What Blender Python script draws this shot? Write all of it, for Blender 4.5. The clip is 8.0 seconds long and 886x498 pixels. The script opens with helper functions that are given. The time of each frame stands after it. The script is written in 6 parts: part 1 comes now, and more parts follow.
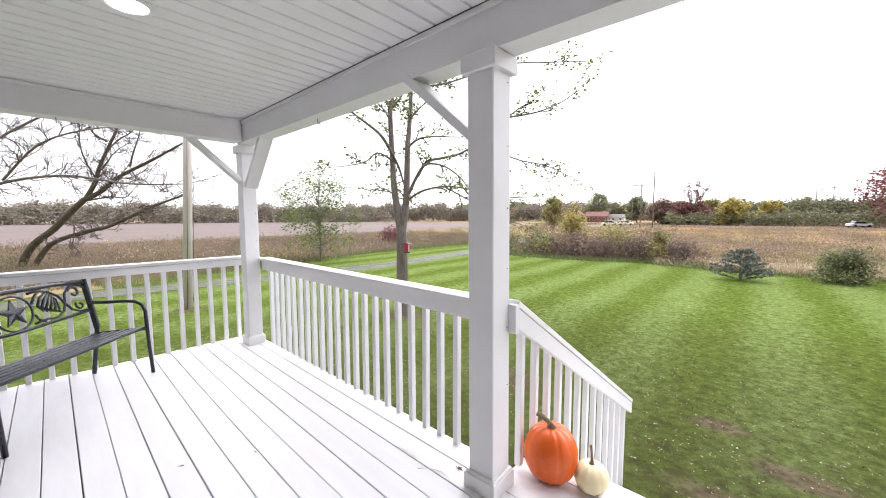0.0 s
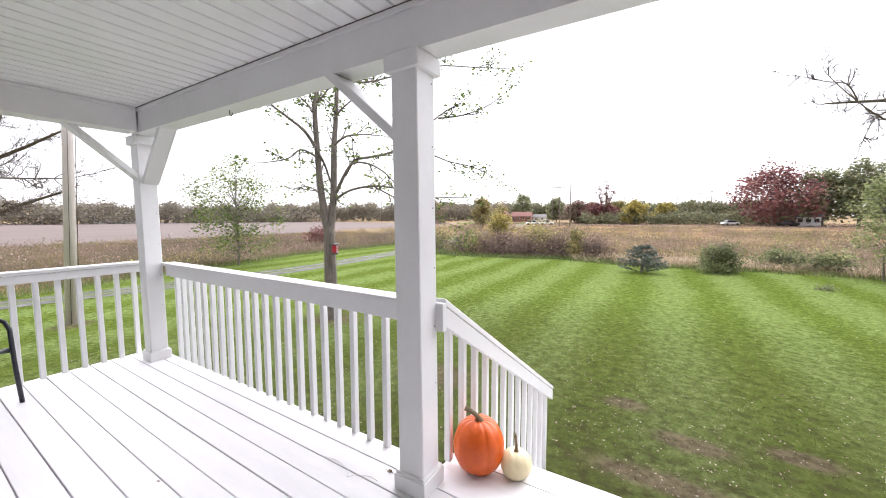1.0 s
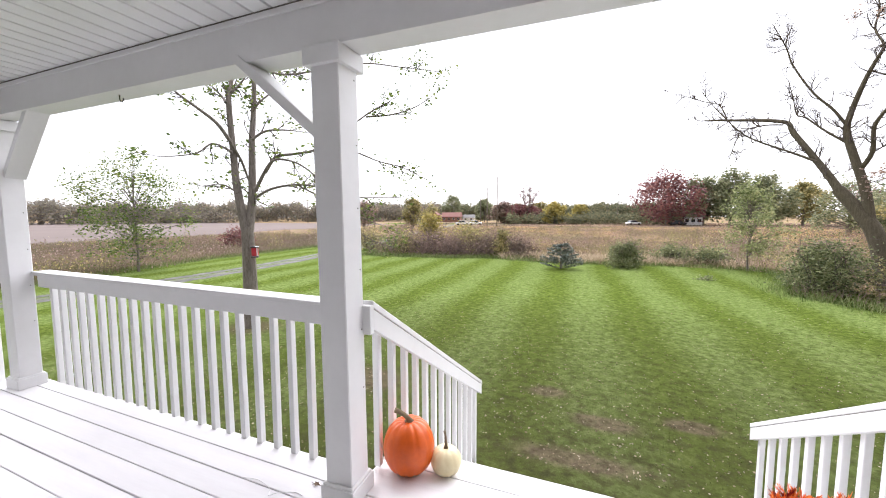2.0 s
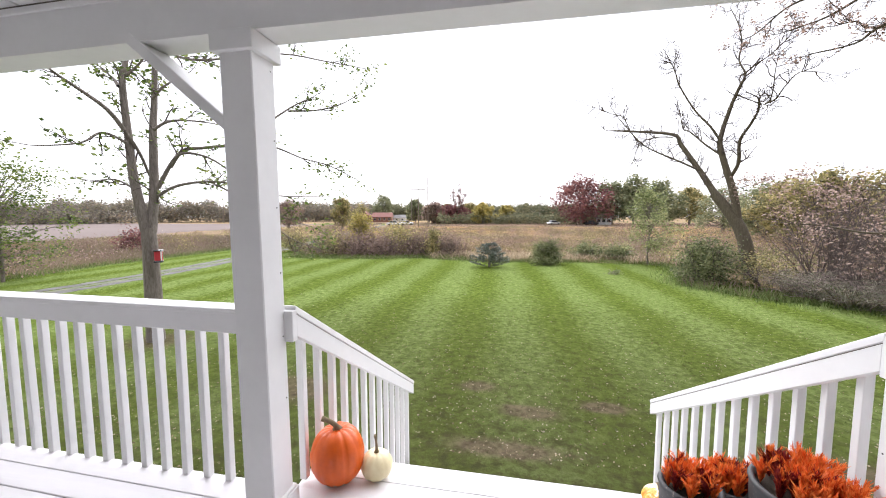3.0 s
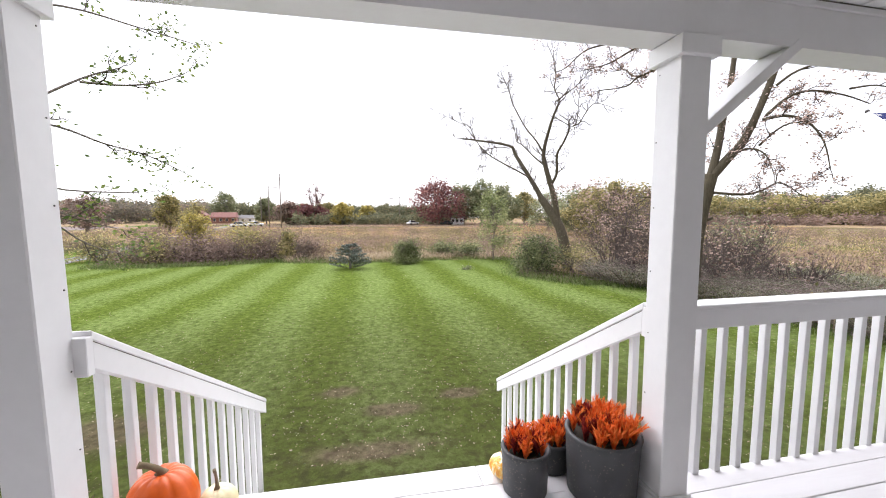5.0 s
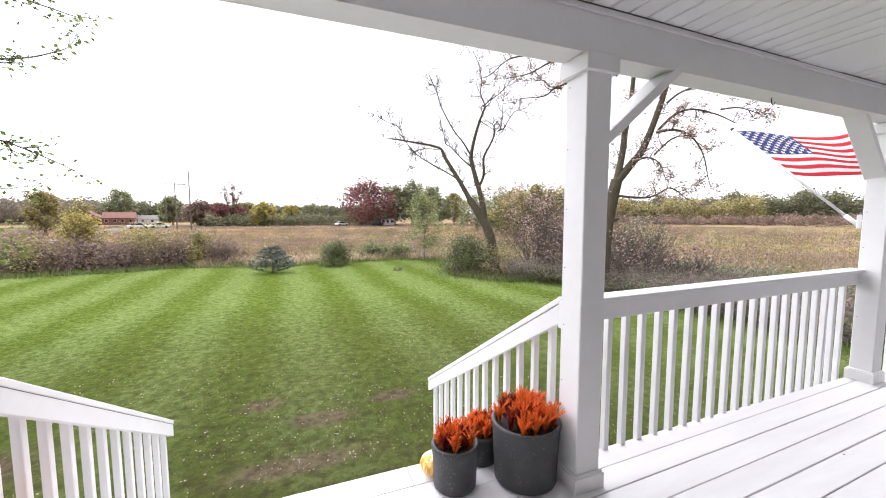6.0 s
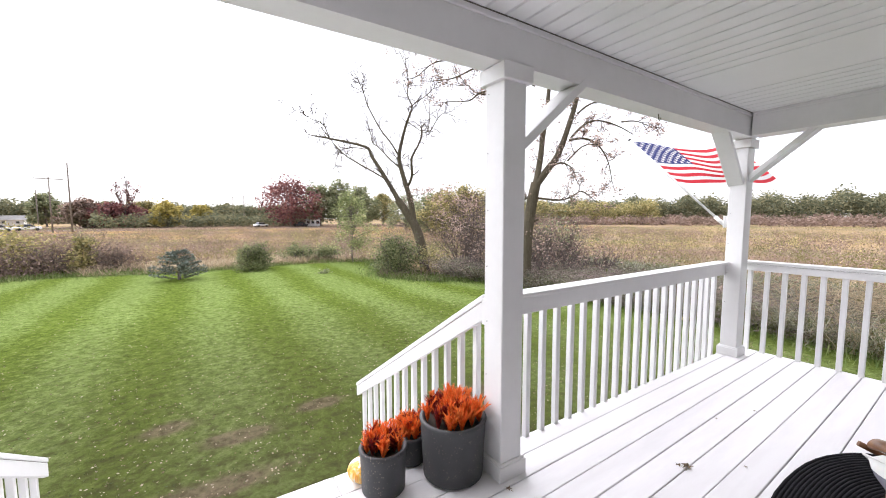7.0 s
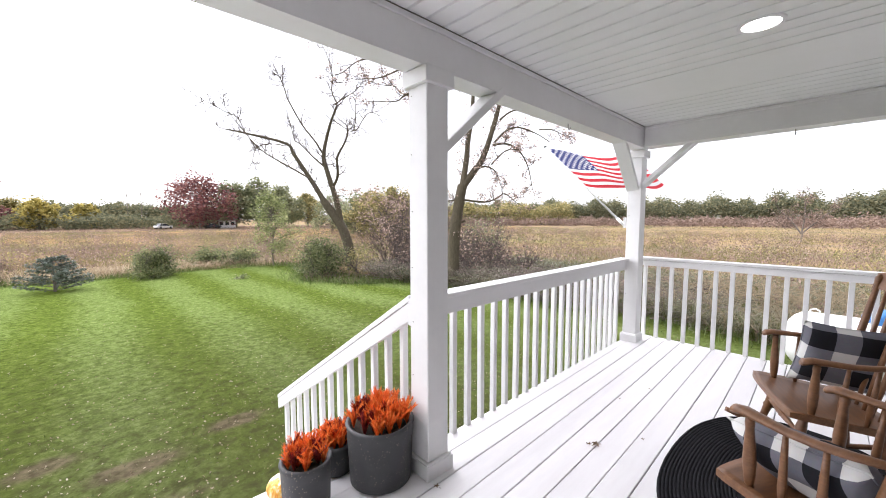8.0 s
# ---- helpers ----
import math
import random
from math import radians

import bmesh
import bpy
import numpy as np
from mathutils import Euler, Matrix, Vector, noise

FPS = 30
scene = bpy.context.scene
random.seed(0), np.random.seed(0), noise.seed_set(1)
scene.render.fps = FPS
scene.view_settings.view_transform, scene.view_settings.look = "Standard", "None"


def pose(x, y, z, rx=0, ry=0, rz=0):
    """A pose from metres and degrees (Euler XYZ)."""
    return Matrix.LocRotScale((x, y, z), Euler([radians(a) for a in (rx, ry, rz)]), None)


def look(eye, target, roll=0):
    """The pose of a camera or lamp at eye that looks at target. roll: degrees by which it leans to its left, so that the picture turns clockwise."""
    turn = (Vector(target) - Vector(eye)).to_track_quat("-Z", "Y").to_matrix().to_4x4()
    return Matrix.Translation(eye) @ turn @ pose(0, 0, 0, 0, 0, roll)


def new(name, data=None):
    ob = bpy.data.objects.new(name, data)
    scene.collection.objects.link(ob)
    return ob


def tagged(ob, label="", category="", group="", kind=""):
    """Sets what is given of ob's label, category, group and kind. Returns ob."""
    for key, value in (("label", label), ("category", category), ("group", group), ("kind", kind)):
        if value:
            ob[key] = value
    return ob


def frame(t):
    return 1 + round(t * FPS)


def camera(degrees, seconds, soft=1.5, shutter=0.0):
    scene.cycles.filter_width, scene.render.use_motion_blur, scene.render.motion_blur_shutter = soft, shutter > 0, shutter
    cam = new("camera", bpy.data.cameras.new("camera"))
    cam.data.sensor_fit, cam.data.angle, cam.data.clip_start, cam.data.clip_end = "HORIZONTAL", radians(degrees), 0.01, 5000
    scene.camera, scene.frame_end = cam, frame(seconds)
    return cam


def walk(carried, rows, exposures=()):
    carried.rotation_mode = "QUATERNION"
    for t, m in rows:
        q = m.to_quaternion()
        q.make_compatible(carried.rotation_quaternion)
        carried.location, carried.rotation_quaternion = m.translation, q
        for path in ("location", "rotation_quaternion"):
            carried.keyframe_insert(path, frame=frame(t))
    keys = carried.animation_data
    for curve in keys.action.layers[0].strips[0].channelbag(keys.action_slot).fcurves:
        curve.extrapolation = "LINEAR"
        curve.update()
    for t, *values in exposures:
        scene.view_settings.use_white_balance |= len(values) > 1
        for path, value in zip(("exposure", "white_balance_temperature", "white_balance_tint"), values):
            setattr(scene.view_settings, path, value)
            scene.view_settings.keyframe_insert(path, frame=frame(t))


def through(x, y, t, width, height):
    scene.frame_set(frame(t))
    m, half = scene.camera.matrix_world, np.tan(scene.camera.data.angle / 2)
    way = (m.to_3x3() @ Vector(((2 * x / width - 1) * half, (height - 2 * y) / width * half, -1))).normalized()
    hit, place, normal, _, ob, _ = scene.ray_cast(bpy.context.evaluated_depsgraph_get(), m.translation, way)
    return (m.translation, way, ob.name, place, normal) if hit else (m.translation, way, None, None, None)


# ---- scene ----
# camera: a slow pan to the right on the porch
cam = camera(100.02, 8.0, soft=1.05)
ROWS = [  # seconds, x, y, z, yaw, pitch, roll
    (0.0, -0.342, 0.229, 1.408, 41.96, -4.92, 0.11),
    (0.5, -0.333, 0.239, 1.408, 36.73, -5.00, 0.11),
    (1.0, -0.324, 0.248, 1.408, 31.42, -4.95, 0.15),
    (2.5, -0.296, 0.267, 1.408, 15.61, -4.91, 0.09),
    (3.0, -0.287, 0.270, 1.408, 10.33, -4.90, 0.07),
    (3.5, -0.277, 0.273, 1.408, 4.93, -4.90, 0.05),
    (4.0, -0.268, 0.274, 1.408, -0.34, -4.84, 0.07),
    (4.5, -0.259, 0.274, 1.408, -5.58, -4.86, 0.10),
    (6.0, -0.231, 0.267, 1.408, -21.40, -4.80, 0.09),
    (6.5, -0.221, 0.261, 1.408, -26.79, -4.71, 0.08),
    (7.0, -0.212, 0.255, 1.409, -32.23, -4.71, 0.09),
    (7.5, -0.202, 0.248, 1.409, -37.56, -4.61, 0.08),
    (8.0, -0.193, 0.239, 1.409, -43.07, -4.55, 0.04),
]
walk(cam, [(t, pose(x, y, z, 90 + pitch, roll, yaw)) for t, x, y, z, yaw, pitch, roll in ROWS], [(0.0, 1.68, 6350, 15), (2.5, 1.58, 6350, 15), (4.2, 1.52, 6350, 15), (6.0, 1.62, 6350, 15), (7.0, 1.70, 6350, 15), (8.0, 1.72, 6350, 15)])

# ---- world, sun, exposure ----
world = bpy.data.worlds.new("overcast_sky")
scene.world = world
world.use_nodes = True
wn, wl = world.node_tree.nodes, world.node_tree.links
sky = wn.new("ShaderNodeTexSky")
sky.sky_type = "NISHITA"
sky.sun_disc = False
sky.sun_elevation, sky.sun_rotation = radians(58), radians(-15)
sky.dust_density, sky.air_density = 1.0, 1.0
pale = wn.new("ShaderNodeHueSaturation")
pale.inputs["Saturation"].default_value = 0.12
wl.new(sky.outputs[0], pale.inputs["Color"])
wl.new(pale.outputs[0], wn["Background"].inputs["Color"])
wn["Background"].inputs["Strength"].default_value = 0.088

sun_data = bpy.data.lights.new("sun", "SUN")
sun_data.energy, sun_data.angle, sun_data.color = 2.5, radians(120), (0.97, 0.98, 1.0)
sun = new("sun", sun_data)
# sky rotation runs clockwise from +y
SUN_AZ, SUN_EL = radians(-15), radians(58)
sun.matrix_world = look((30 * math.sin(SUN_AZ) * math.cos(SUN_EL), 30 * math.cos(SUN_AZ) * math.cos(SUN_EL), 30 * math.sin(SUN_EL)), (0, 0, 0))

GROUND = -1.26


# ---- materials ----
def material(name, build):
    m = bpy.data.materials.new(name)
    m.use_nodes = True
    build(m.node_tree.nodes, m.node_tree.links, m.node_tree.nodes["Principled BSDF"])
    return m


def ramp(n, stops):
    r = n.new("ShaderNodeValToRGB")
    el = r.color_ramp.elements
    while len(el) < len(stops):
        el.new(0.5)
    for e, (p, c) in zip(el, stops):
        e.position, e.color = p, (*c, 1)
    return r


def noise_tex(n, l, scale, detail=4.0, rough=0.6, coord="Object", stretch=None):
    if coord == "World":
        src = n.new("ShaderNodeNewGeometry").outputs["Position"]
    else:
        src = n.new("ShaderNodeTexCoord").outputs[coord]
    if stretch:
        mp = n.new("ShaderNodeMapping")
        mp.inputs["Scale"].default_value = stretch
        l.new(src, mp.inputs["Vector"])
        src = mp.outputs[0]
    t = n.new("ShaderNodeTexNoise")
    t.inputs["Scale"].default_value, t.inputs["Detail"].default_value, t.inputs["Roughness"].default_value = scale, detail, rough
    l.new(src, t.inputs["Vector"])
    return t


def mix(n, l, fac, a, b, blend="MIX"):
    x = n.new("ShaderNodeMix")
    x.data_type, x.blend_type = "RGBA", blend
    for sock, v in ((x.inputs[0], fac), (x.inputs[6], a), (x.inputs[7], b)):
        if hasattr(v, "links"):
            l.new(v, sock)
        elif isinstance(v, (int, float)):
            sock.default_value = v
        else:
            sock.default_value = (*v, 1)
    return x.outputs[2]


def maths(n, l, op, a, b=None, c=None, clamp=False):
    x = n.new("ShaderNodeMath")
    x.operation, x.use_clamp = op, clamp
    for sock, v in zip(x.inputs, (a, b, c)):
        if v is None:
            continue
        if hasattr(v, "links"):
            l.new(v, sock)
        else:
            sock.default_value = v
    return x.outputs[0]


def bump(n, l, p, height, strength=0.2, distance=0.01):
    b = n.new("ShaderNodeBump")
    b.inputs["Strength"].default_value, b.inputs["Distance"].default_value = strength, distance
    l.new(height, b.inputs["Height"])
    l.new(b.outputs[0], p.inputs["Normal"])


def simple(name, stops, scale, rough=0.6, metal=0.0, coord="Object", stretch=None, relief=0.15, depth=0.004, fine=6.0, vary=0.0, spec=0.5):
    """Colour from two scales of noise, with relief; vary adds a random tone for each object."""
    def build(n, l, p):
        a = noise_tex(n, l, scale, 5, 0.65, coord, stretch)
        b = noise_tex(n, l, scale * fine, 3, 0.6, coord, stretch)
        f = maths(n, l, "ADD", maths(n, l, "MULTIPLY", a.outputs[0], 0.65), maths(n, l, "MULTIPLY", b.outputs[0], 0.35))
        col = ramp(n, stops)
        l.new(f, col.inputs[0])
        out = col.outputs[0]
        if vary:
            oi = n.new("ShaderNodeObjectInfo")
            hs = n.new("ShaderNodeHueSaturation")
            l.new(maths(n, l, "MULTIPLY_ADD", oi.outputs["Random"], vary, 1 - vary / 2), hs.inputs["Value"])
            l.new(out, hs.inputs["Color"])
            out = hs.outputs[0]
        l.new(out, p.inputs["Base Color"])
        l.new(maths(n, l, "MULTIPLY_ADD", b.outputs[0], 0.2, rough - 0.1), p.inputs["Roughness"])
        p.inputs["Metallic"].default_value = metal
        p.inputs["Specular IOR Level"].default_value = spec
        if relief:
            bump(n, l, p, b.outputs[0], relief, depth)
    return material(name, build)


def leafy(name, stops, through=0.4, rough=0.6, big_scale=0.35, stretch=None, weight=0.4):
    """Leaves and blades: a tone for each island, some light let through."""
    def build(n, l, p):
        g = n.new("ShaderNodeNewGeometry")
        big = noise_tex(n, l, big_scale, 3, 0.5, "World", stretch)
        f = maths(n, l, "ADD", maths(n, l, "MULTIPLY", g.outputs["Random Per Island"], 1 - weight), maths(n, l, "MULTIPLY", big.outputs[0], weight))
        col = ramp(n, stops)
        l.new(f, col.inputs[0])
        l.new(col.outputs[0], p.inputs["Base Color"])
        p.inputs["Roughness"].default_value = rough
        p.inputs["Specular IOR Level"].default_value = 0.25
        tr = n.new("ShaderNodeBsdfTranslucent")
        l.new(col.outputs[0], tr.inputs["Color"])
        ms = n.new("ShaderNodeMixShader")
        ms.inputs[0].default_value = through
        l.new(p.outputs[0], ms.inputs[1])
        l.new(tr.outputs[0], ms.inputs[2])
        l.new(ms.outputs[0], n["Material Output"].inputs["Surface"])
    return material(name, build)


WHITE = simple("white_paint", [(0.25, (0.70, 0.692, 0.69)), (0.7, (0.765, 0.757, 0.755))], 3.0, 0.45, relief=0.12, depth=0.002)


def deck_build(n, l, p):
    oi = n.new("ShaderNodeObjectInfo")
    a = noise_tex(n, l, 1.3, 5, 0.7, "World", (0.4, 2.5, 1))
    b = noise_tex(n, l, 30, 4, 0.6, "World", (0.12, 1.6, 1))
    c = noise_tex(n, l, 9, 6, 0.75, "World")
    col = ramp(n, [(0.3, (0.69, 0.665, 0.675)), (0.6, (0.79, 0.77, 0.78))])
    l.new(a.outputs[0], col.inputs[0])
    worn_or_shaded = ramp(n, [(0.66, (0, 0, 0)), (0.76, (1, 1, 1))])
    l.new(c.outputs[0], worn_or_shaded.inputs[0])
    out = mix(n, l, maths(n, l, "MULTIPLY", worn_or_shaded.outputs[0], 0.25), col.outputs[0], (0.56, 0.49, 0.44))
    hs = n.new("ShaderNodeHueSaturation")
    l.new(maths(n, l, "MULTIPLY_ADD", oi.outputs["Random"], 0.07, 0.965), hs.inputs["Value"])
    l.new(out, hs.inputs["Color"])
    l.new(hs.outputs[0], p.inputs["Base Color"])
    l.new(maths(n, l, "MULTIPLY_ADD", b.outputs[0], 0.25, 0.32), p.inputs["Roughness"])
    bump(n, l, p, b.outputs[0], 0.22, 0.002)


DECK = material("painted_deck", deck_build)
VINYL = simple("vinyl_soffit", [(0.3, (0.74, 0.74, 0.73)), (0.7, (0.79, 0.79, 0.78))], 2.0, 0.4, relief=0.04, depth=0.001)
DARKGAP = simple("shadow_gap_wood", [(0.3, (0.10, 0.09, 0.08)), (0.7, (0.16, 0.14, 0.12))], 4.0, 0.8)
SIDING = simple("house_siding", [(0.3, (0.22, 0.22, 0.225)), (0.7, (0.27, 0.27, 0.275))], 2.0, 0.5, relief=0.05)
HOOK = simple("dark_hook_metal", [(0.3, (0.05, 0.05, 0.05)), (0.7, (0.10, 0.09, 0.08))], 20, 0.5, 0.8)


def lamp_build(n, l, p):
    e = n.new("ShaderNodeEmission")
    e.inputs["Color"].default_value, e.inputs["Strength"].default_value = (1.0, 0.97, 0.92, 1), 6.0
    l.new(e.outputs[0], n["Material Output"].inputs["Surface"])


LAMP = material("lamp_lens", lamp_build)


def lawn_build(n, l, p):
    g = n.new("ShaderNodeNewGeometry")
    s = n.new("ShaderNodeSeparateXYZ")
    l.new(g.outputs["Position"], s.inputs[0])
    wob = noise_tex(n, l, 0.35, 2, 0.5, "World")
    fine = noise_tex(n, l, 9.0, 6, 0.7, "World")
    mid = noise_tex(n, l, 1.6, 5, 0.65, "World")
    blade = noise_tex(n, l, 30.0, 5, 0.8, "World", (1, 1, 1))
    # mowing stripes, one pass about a metre wide
    u = maths(n, l, "ADD", maths(n, l, "MULTIPLY_ADD", s.outputs[1], 0.026, s.outputs[0]), maths(n, l, "MULTIPLY", wob.outputs[0], 0.9))
    w = maths(n, l, "SINE", maths(n, l, "MULTIPLY", u, math.pi / 1.12))
    stripe = maths(n, l, "ADD", maths(n, l, "MULTIPLY_ADD", w, 0.6, 0.5), maths(n, l, "MULTIPLY_ADD", fine.outputs[0], 1.2, -0.6), clamp=True)
    f = maths(n, l, "ADD", maths(n, l, "MULTIPLY", fine.outputs[0], 0.55), maths(n, l, "MULTIPLY", blade.outputs[0], 0.45))
    dark = ramp(n, [(0.28, (0.034, 0.052, 0.010)), (0.5, (0.089, 0.126, 0.021)), (0.74, (0.163, 0.200, 0.050))])
    lite = ramp(n, [(0.28, (0.052, 0.078, 0.017)), (0.5, (0.132, 0.179, 0.048)), (0.74, (0.240, 0.288, 0.112))])
    f = maths(n, l, "MULTIPLY_ADD", maths(n, l, "SUBTRACT", f, 0.5), 1.7, 0.5)
    l.new(f, dark.inputs[0])
    l.new(f, lite.inputs[0])
    col = mix(n, l, stripe, dark.outputs[0], lite.outputs[0])
    # thin, brownish turf in places, with shade towards the house put into the colour
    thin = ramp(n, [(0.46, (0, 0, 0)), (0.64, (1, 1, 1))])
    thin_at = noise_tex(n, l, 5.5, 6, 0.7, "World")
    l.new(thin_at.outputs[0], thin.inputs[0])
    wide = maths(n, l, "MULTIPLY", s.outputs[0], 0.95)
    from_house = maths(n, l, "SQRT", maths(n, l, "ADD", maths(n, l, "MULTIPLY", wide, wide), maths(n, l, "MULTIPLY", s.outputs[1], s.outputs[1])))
    # painted shade: the turf colour darkens with nearness to the house
    worn_or_shaded = maths(n, l, "MULTIPLY_ADD", from_house, -0.10, 1.35, clamp=True)
    col = mix(n, l, maths(n, l, "MULTIPLY", maths(n, l, "ADD", maths(n, l, "MULTIPLY", thin.outputs[0], 0.55), maths(n, l, "MULTIPLY", worn_or_shaded, 1.4)), 0.55, clamp=True), col, (0.037, 0.037, 0.016))
    # bare soil by the foot of the steps and a few worn spots
    soil = ramp(n, [(0.35, (0.05, 0.036, 0.026)), (0.65, (0.13, 0.095, 0.070))])
    l.new(fine.outputs[0], soil.inputs[0])
    total = None
    for cx, cy, rx, ry in ((-0.3, 4.4, 0.8, 0.22), (-0.75, 5.95, 0.36, 0.22), (1.05, 5.6, 0.42, 0.2), (0.0, 5.3, 0.5, 0.22), (-3.6, 5.4, 0.8, 0.5), (3.0, 4.6, 0.9, 0.4), (-7.8, 6.9, 0.8, 0.7), (-12.95, 3.15, 0.5, 0.5)):
        dx = maths(n, l, "DIVIDE", maths(n, l, "SUBTRACT", s.outputs[0], cx), rx)
        dy = maths(n, l, "DIVIDE", maths(n, l, "SUBTRACT", s.outputs[1], cy), ry)
        d = maths(n, l, "SQRT", maths(n, l, "ADD", maths(n, l, "MULTIPLY", dx, dx), maths(n, l, "MULTIPLY", dy, dy)))
        k = maths(n, l, "SUBTRACT", 1.35, d, clamp=True)
        total = k if total is None else maths(n, l, "MAXIMUM", total, k)
    edge = maths(n, l, "MULTIPLY_ADD", mid.outputs[0], 1.6, -0.8)
    bare = maths(n, l, "MULTIPLY", maths(n, l, "ADD", total, edge), maths(n, l, "MULTIPLY", total, 1.6), clamp=True)
    col = mix(n, l, maths(n, l, "MULTIPLY", bare, 0.7), col, soil.outputs[0])
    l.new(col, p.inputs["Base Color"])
    p.inputs["Roughness"].default_value = 1.0
    p.inputs["Specular IOR Level"].default_value = 0.0
    bump(n, l, p, f, 0.7, 0.03)


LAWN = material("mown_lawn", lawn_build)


def field_build(n, l, p):
    """Dry grassland: long bands across the view, patches, and fine stalks."""
    band = noise_tex(n, l, 0.06, 3, 0.55, "World")
    patch = noise_tex(n, l, 0.33, 5, 0.65, "World")
    fine = noise_tex(n, l, 3.5, 5, 0.75, "World")
    f = maths(n, l, "ADD", maths(n, l, "MULTIPLY", band.outputs[0], 0.5), maths(n, l, "ADD", maths(n, l, "MULTIPLY", patch.outputs[0], 0.3), maths(n, l, "MULTIPLY", fine.outputs[0], 0.2)))
    col = ramp(n, [(0.40, (0.17, 0.160, 0.080)), (0.46, (0.22, 0.165, 0.120)), (0.50, (0.26, 0.19, 0.122)), (0.54, (0.34, 0.24, 0.130)), (0.60, (0.20, 0.185, 0.09))])
    l.new(f, col.inputs[0])
    l.new(col.outputs[0], p.inputs["Base Color"])
    p.inputs["Roughness"].default_value = 0.95
    p.inputs["Specular IOR Level"].default_value = 0.0
    bump(n, l, p, fine.outputs[0], 0.5, 0.1)


FIELD = material("dry_field", field_build)
PLOWED = simple("plowed_soil", [(0.3, (0.13, 0.104, 0.094)), (0.7, (0.19, 0.150, 0.135))], 0.05, 0.95, coord="World", stretch=(1, 0.2, 1), relief=0.3, depth=0.05, fine=12, spec=0.1)
GRAVEL = simple("wet_gravel", [(0.3, (0.055, 0.054, 0.048)), (0.5, (0.12, 0.115, 0.105)), (0.7, (0.20, 0.195, 0.185))], 2.2, 0.85, coord="World", relief=0.5, depth=0.02, fine=14, spec=0.15)
THIN = simple("thin_drive_grass", [(0.3, (0.05, 0.07, 0.02)), (0.5, (0.10, 0.12, 0.05)), (0.7, (0.17, 0.16, 0.12))], 1.5, 0.9, coord="World", relief=0.4, depth=0.02, fine=12)
BARK = simple("grey_bark", [(0.3, (0.10, 0.086, 0.073)), (0.7, (0.28, 0.24, 0.21))], 3.0, 0.9, stretch=(6, 6, 1), relief=0.6, depth=0.02, fine=4, spec=0.2)
BARKMOSS = simple("mossy_bark", [(0.3, (0.055, 0.047, 0.034)), (0.6, (0.125, 0.105, 0.072)), (0.75, (0.15, 0.135, 0.065))], 3.0, 0.9, stretch=(6, 6, 1), relief=0.6, depth=0.02, fine=4, spec=0.2)
TWIG = simple("twig_bark", [(0.3, (0.07, 0.057, 0.052)), (0.7, (0.16, 0.13, 0.115))], 2.0, 0.9, relief=0, spec=0.2)
CANE = leafy("cut_branch_bark", [(0.1, (0.075, 0.055, 0.05)), (0.5, (0.17, 0.125, 0.115)), (0.9, (0.36, 0.28, 0.25))], 0.05, 0.9, 0.6, None, 0.3)
L_GREEN = leafy("green_leaves", [(0.2, (0.061, 0.099, 0.025)), (0.5, (0.129, 0.183, 0.046)), (0.8, (0.253, 0.284, 0.083))])
# green made paler for far trees: distance haze is put into the leaf colour
L_HAZED = leafy("haze_lightened_leaves", [(0.2, (0.134, 0.159, 0.088)), (0.5, (0.235, 0.255, 0.143)), (0.8, (0.393, 0.381, 0.223))])
L_YELLOW = leafy("yellow_leaves", [(0.2, (0.23, 0.20, 0.06)), (0.5, (0.42, 0.35, 0.10)), (0.8, (0.60, 0.50, 0.18))])
L_OLIVE = leafy("olive_leaves", [(0.2, (0.15, 0.148, 0.065)), (0.5, (0.31, 0.275, 0.115)), (0.8, (0.52, 0.43, 0.20))])
L_YOUNG = leafy("pale_green_leaves", [(0.2, (0.14, 0.17, 0.07)), (0.5, (0.25, 0.285, 0.125)), (0.8, (0.42, 0.42, 0.21))], 0.5)
L_RED = leafy("dark_red_leaves", [(0.2, (0.095, 0.045, 0.048)), (0.5, (0.20, 0.080, 0.080)), (0.8, (0.31, 0.15, 0.12))])
L_BROWN = leafy("brown_leaves", [(0.2, (0.14, 0.096, 0.078)), (0.5, (0.28, 0.20, 0.16)), (0.8, (0.48, 0.36, 0.30))])
L_WITHER = leafy("withered_pinkish_leaves", [(0.2, (0.20, 0.135, 0.11)), (0.5, (0.40, 0.285, 0.235)), (0.8, (0.62, 0.47, 0.40))])
L_BLUE = leafy("blue_green_needles", [(0.2, (0.075, 0.088, 0.076)), (0.5, (0.140, 0.164, 0.136)), (0.8, (0.27, 0.30, 0.25))], 0.25)
L_GRASS = leafy("grass_blades", [(0.2, (0.013, 0.021, 0.004)), (0.5, (0.032, 0.048, 0.009)), (0.8, (0.085, 0.105, 0.028))], 0.15)
L_DRY = leafy("dry_grass_blades", [(0.40, (0.21, 0.19, 0.090)), (0.45, (0.27, 0.195, 0.145)), (0.50, (0.35, 0.235, 0.150)), (0.535, (0.52, 0.345, 0.170)), (0.58, (0.46, 0.320, 0.165)), (0.63, (0.25, 0.22, 0.105))], 0.5, 0.8, 0.055, None, 0.97)
L_SIDE = leafy("olive_field_grass", [(0.40, (0.14, 0.14, 0.060)), (0.46, (0.19, 0.165, 0.082)), (0.51, (0.275, 0.20, 0.108)), (0.55, (0.20, 0.18, 0.080)), (0.62, (0.145, 0.15, 0.062))], 0.45, 0.8, 0.055, None, 0.97)
L_WOODS = leafy("far_wood_leaves", [(0.2, (0.10, 0.11, 0.07)), (0.5, (0.17, 0.175, 0.105)), (0.8, (0.29, 0.265, 0.15))], 0.3, 0.9, 0.03)
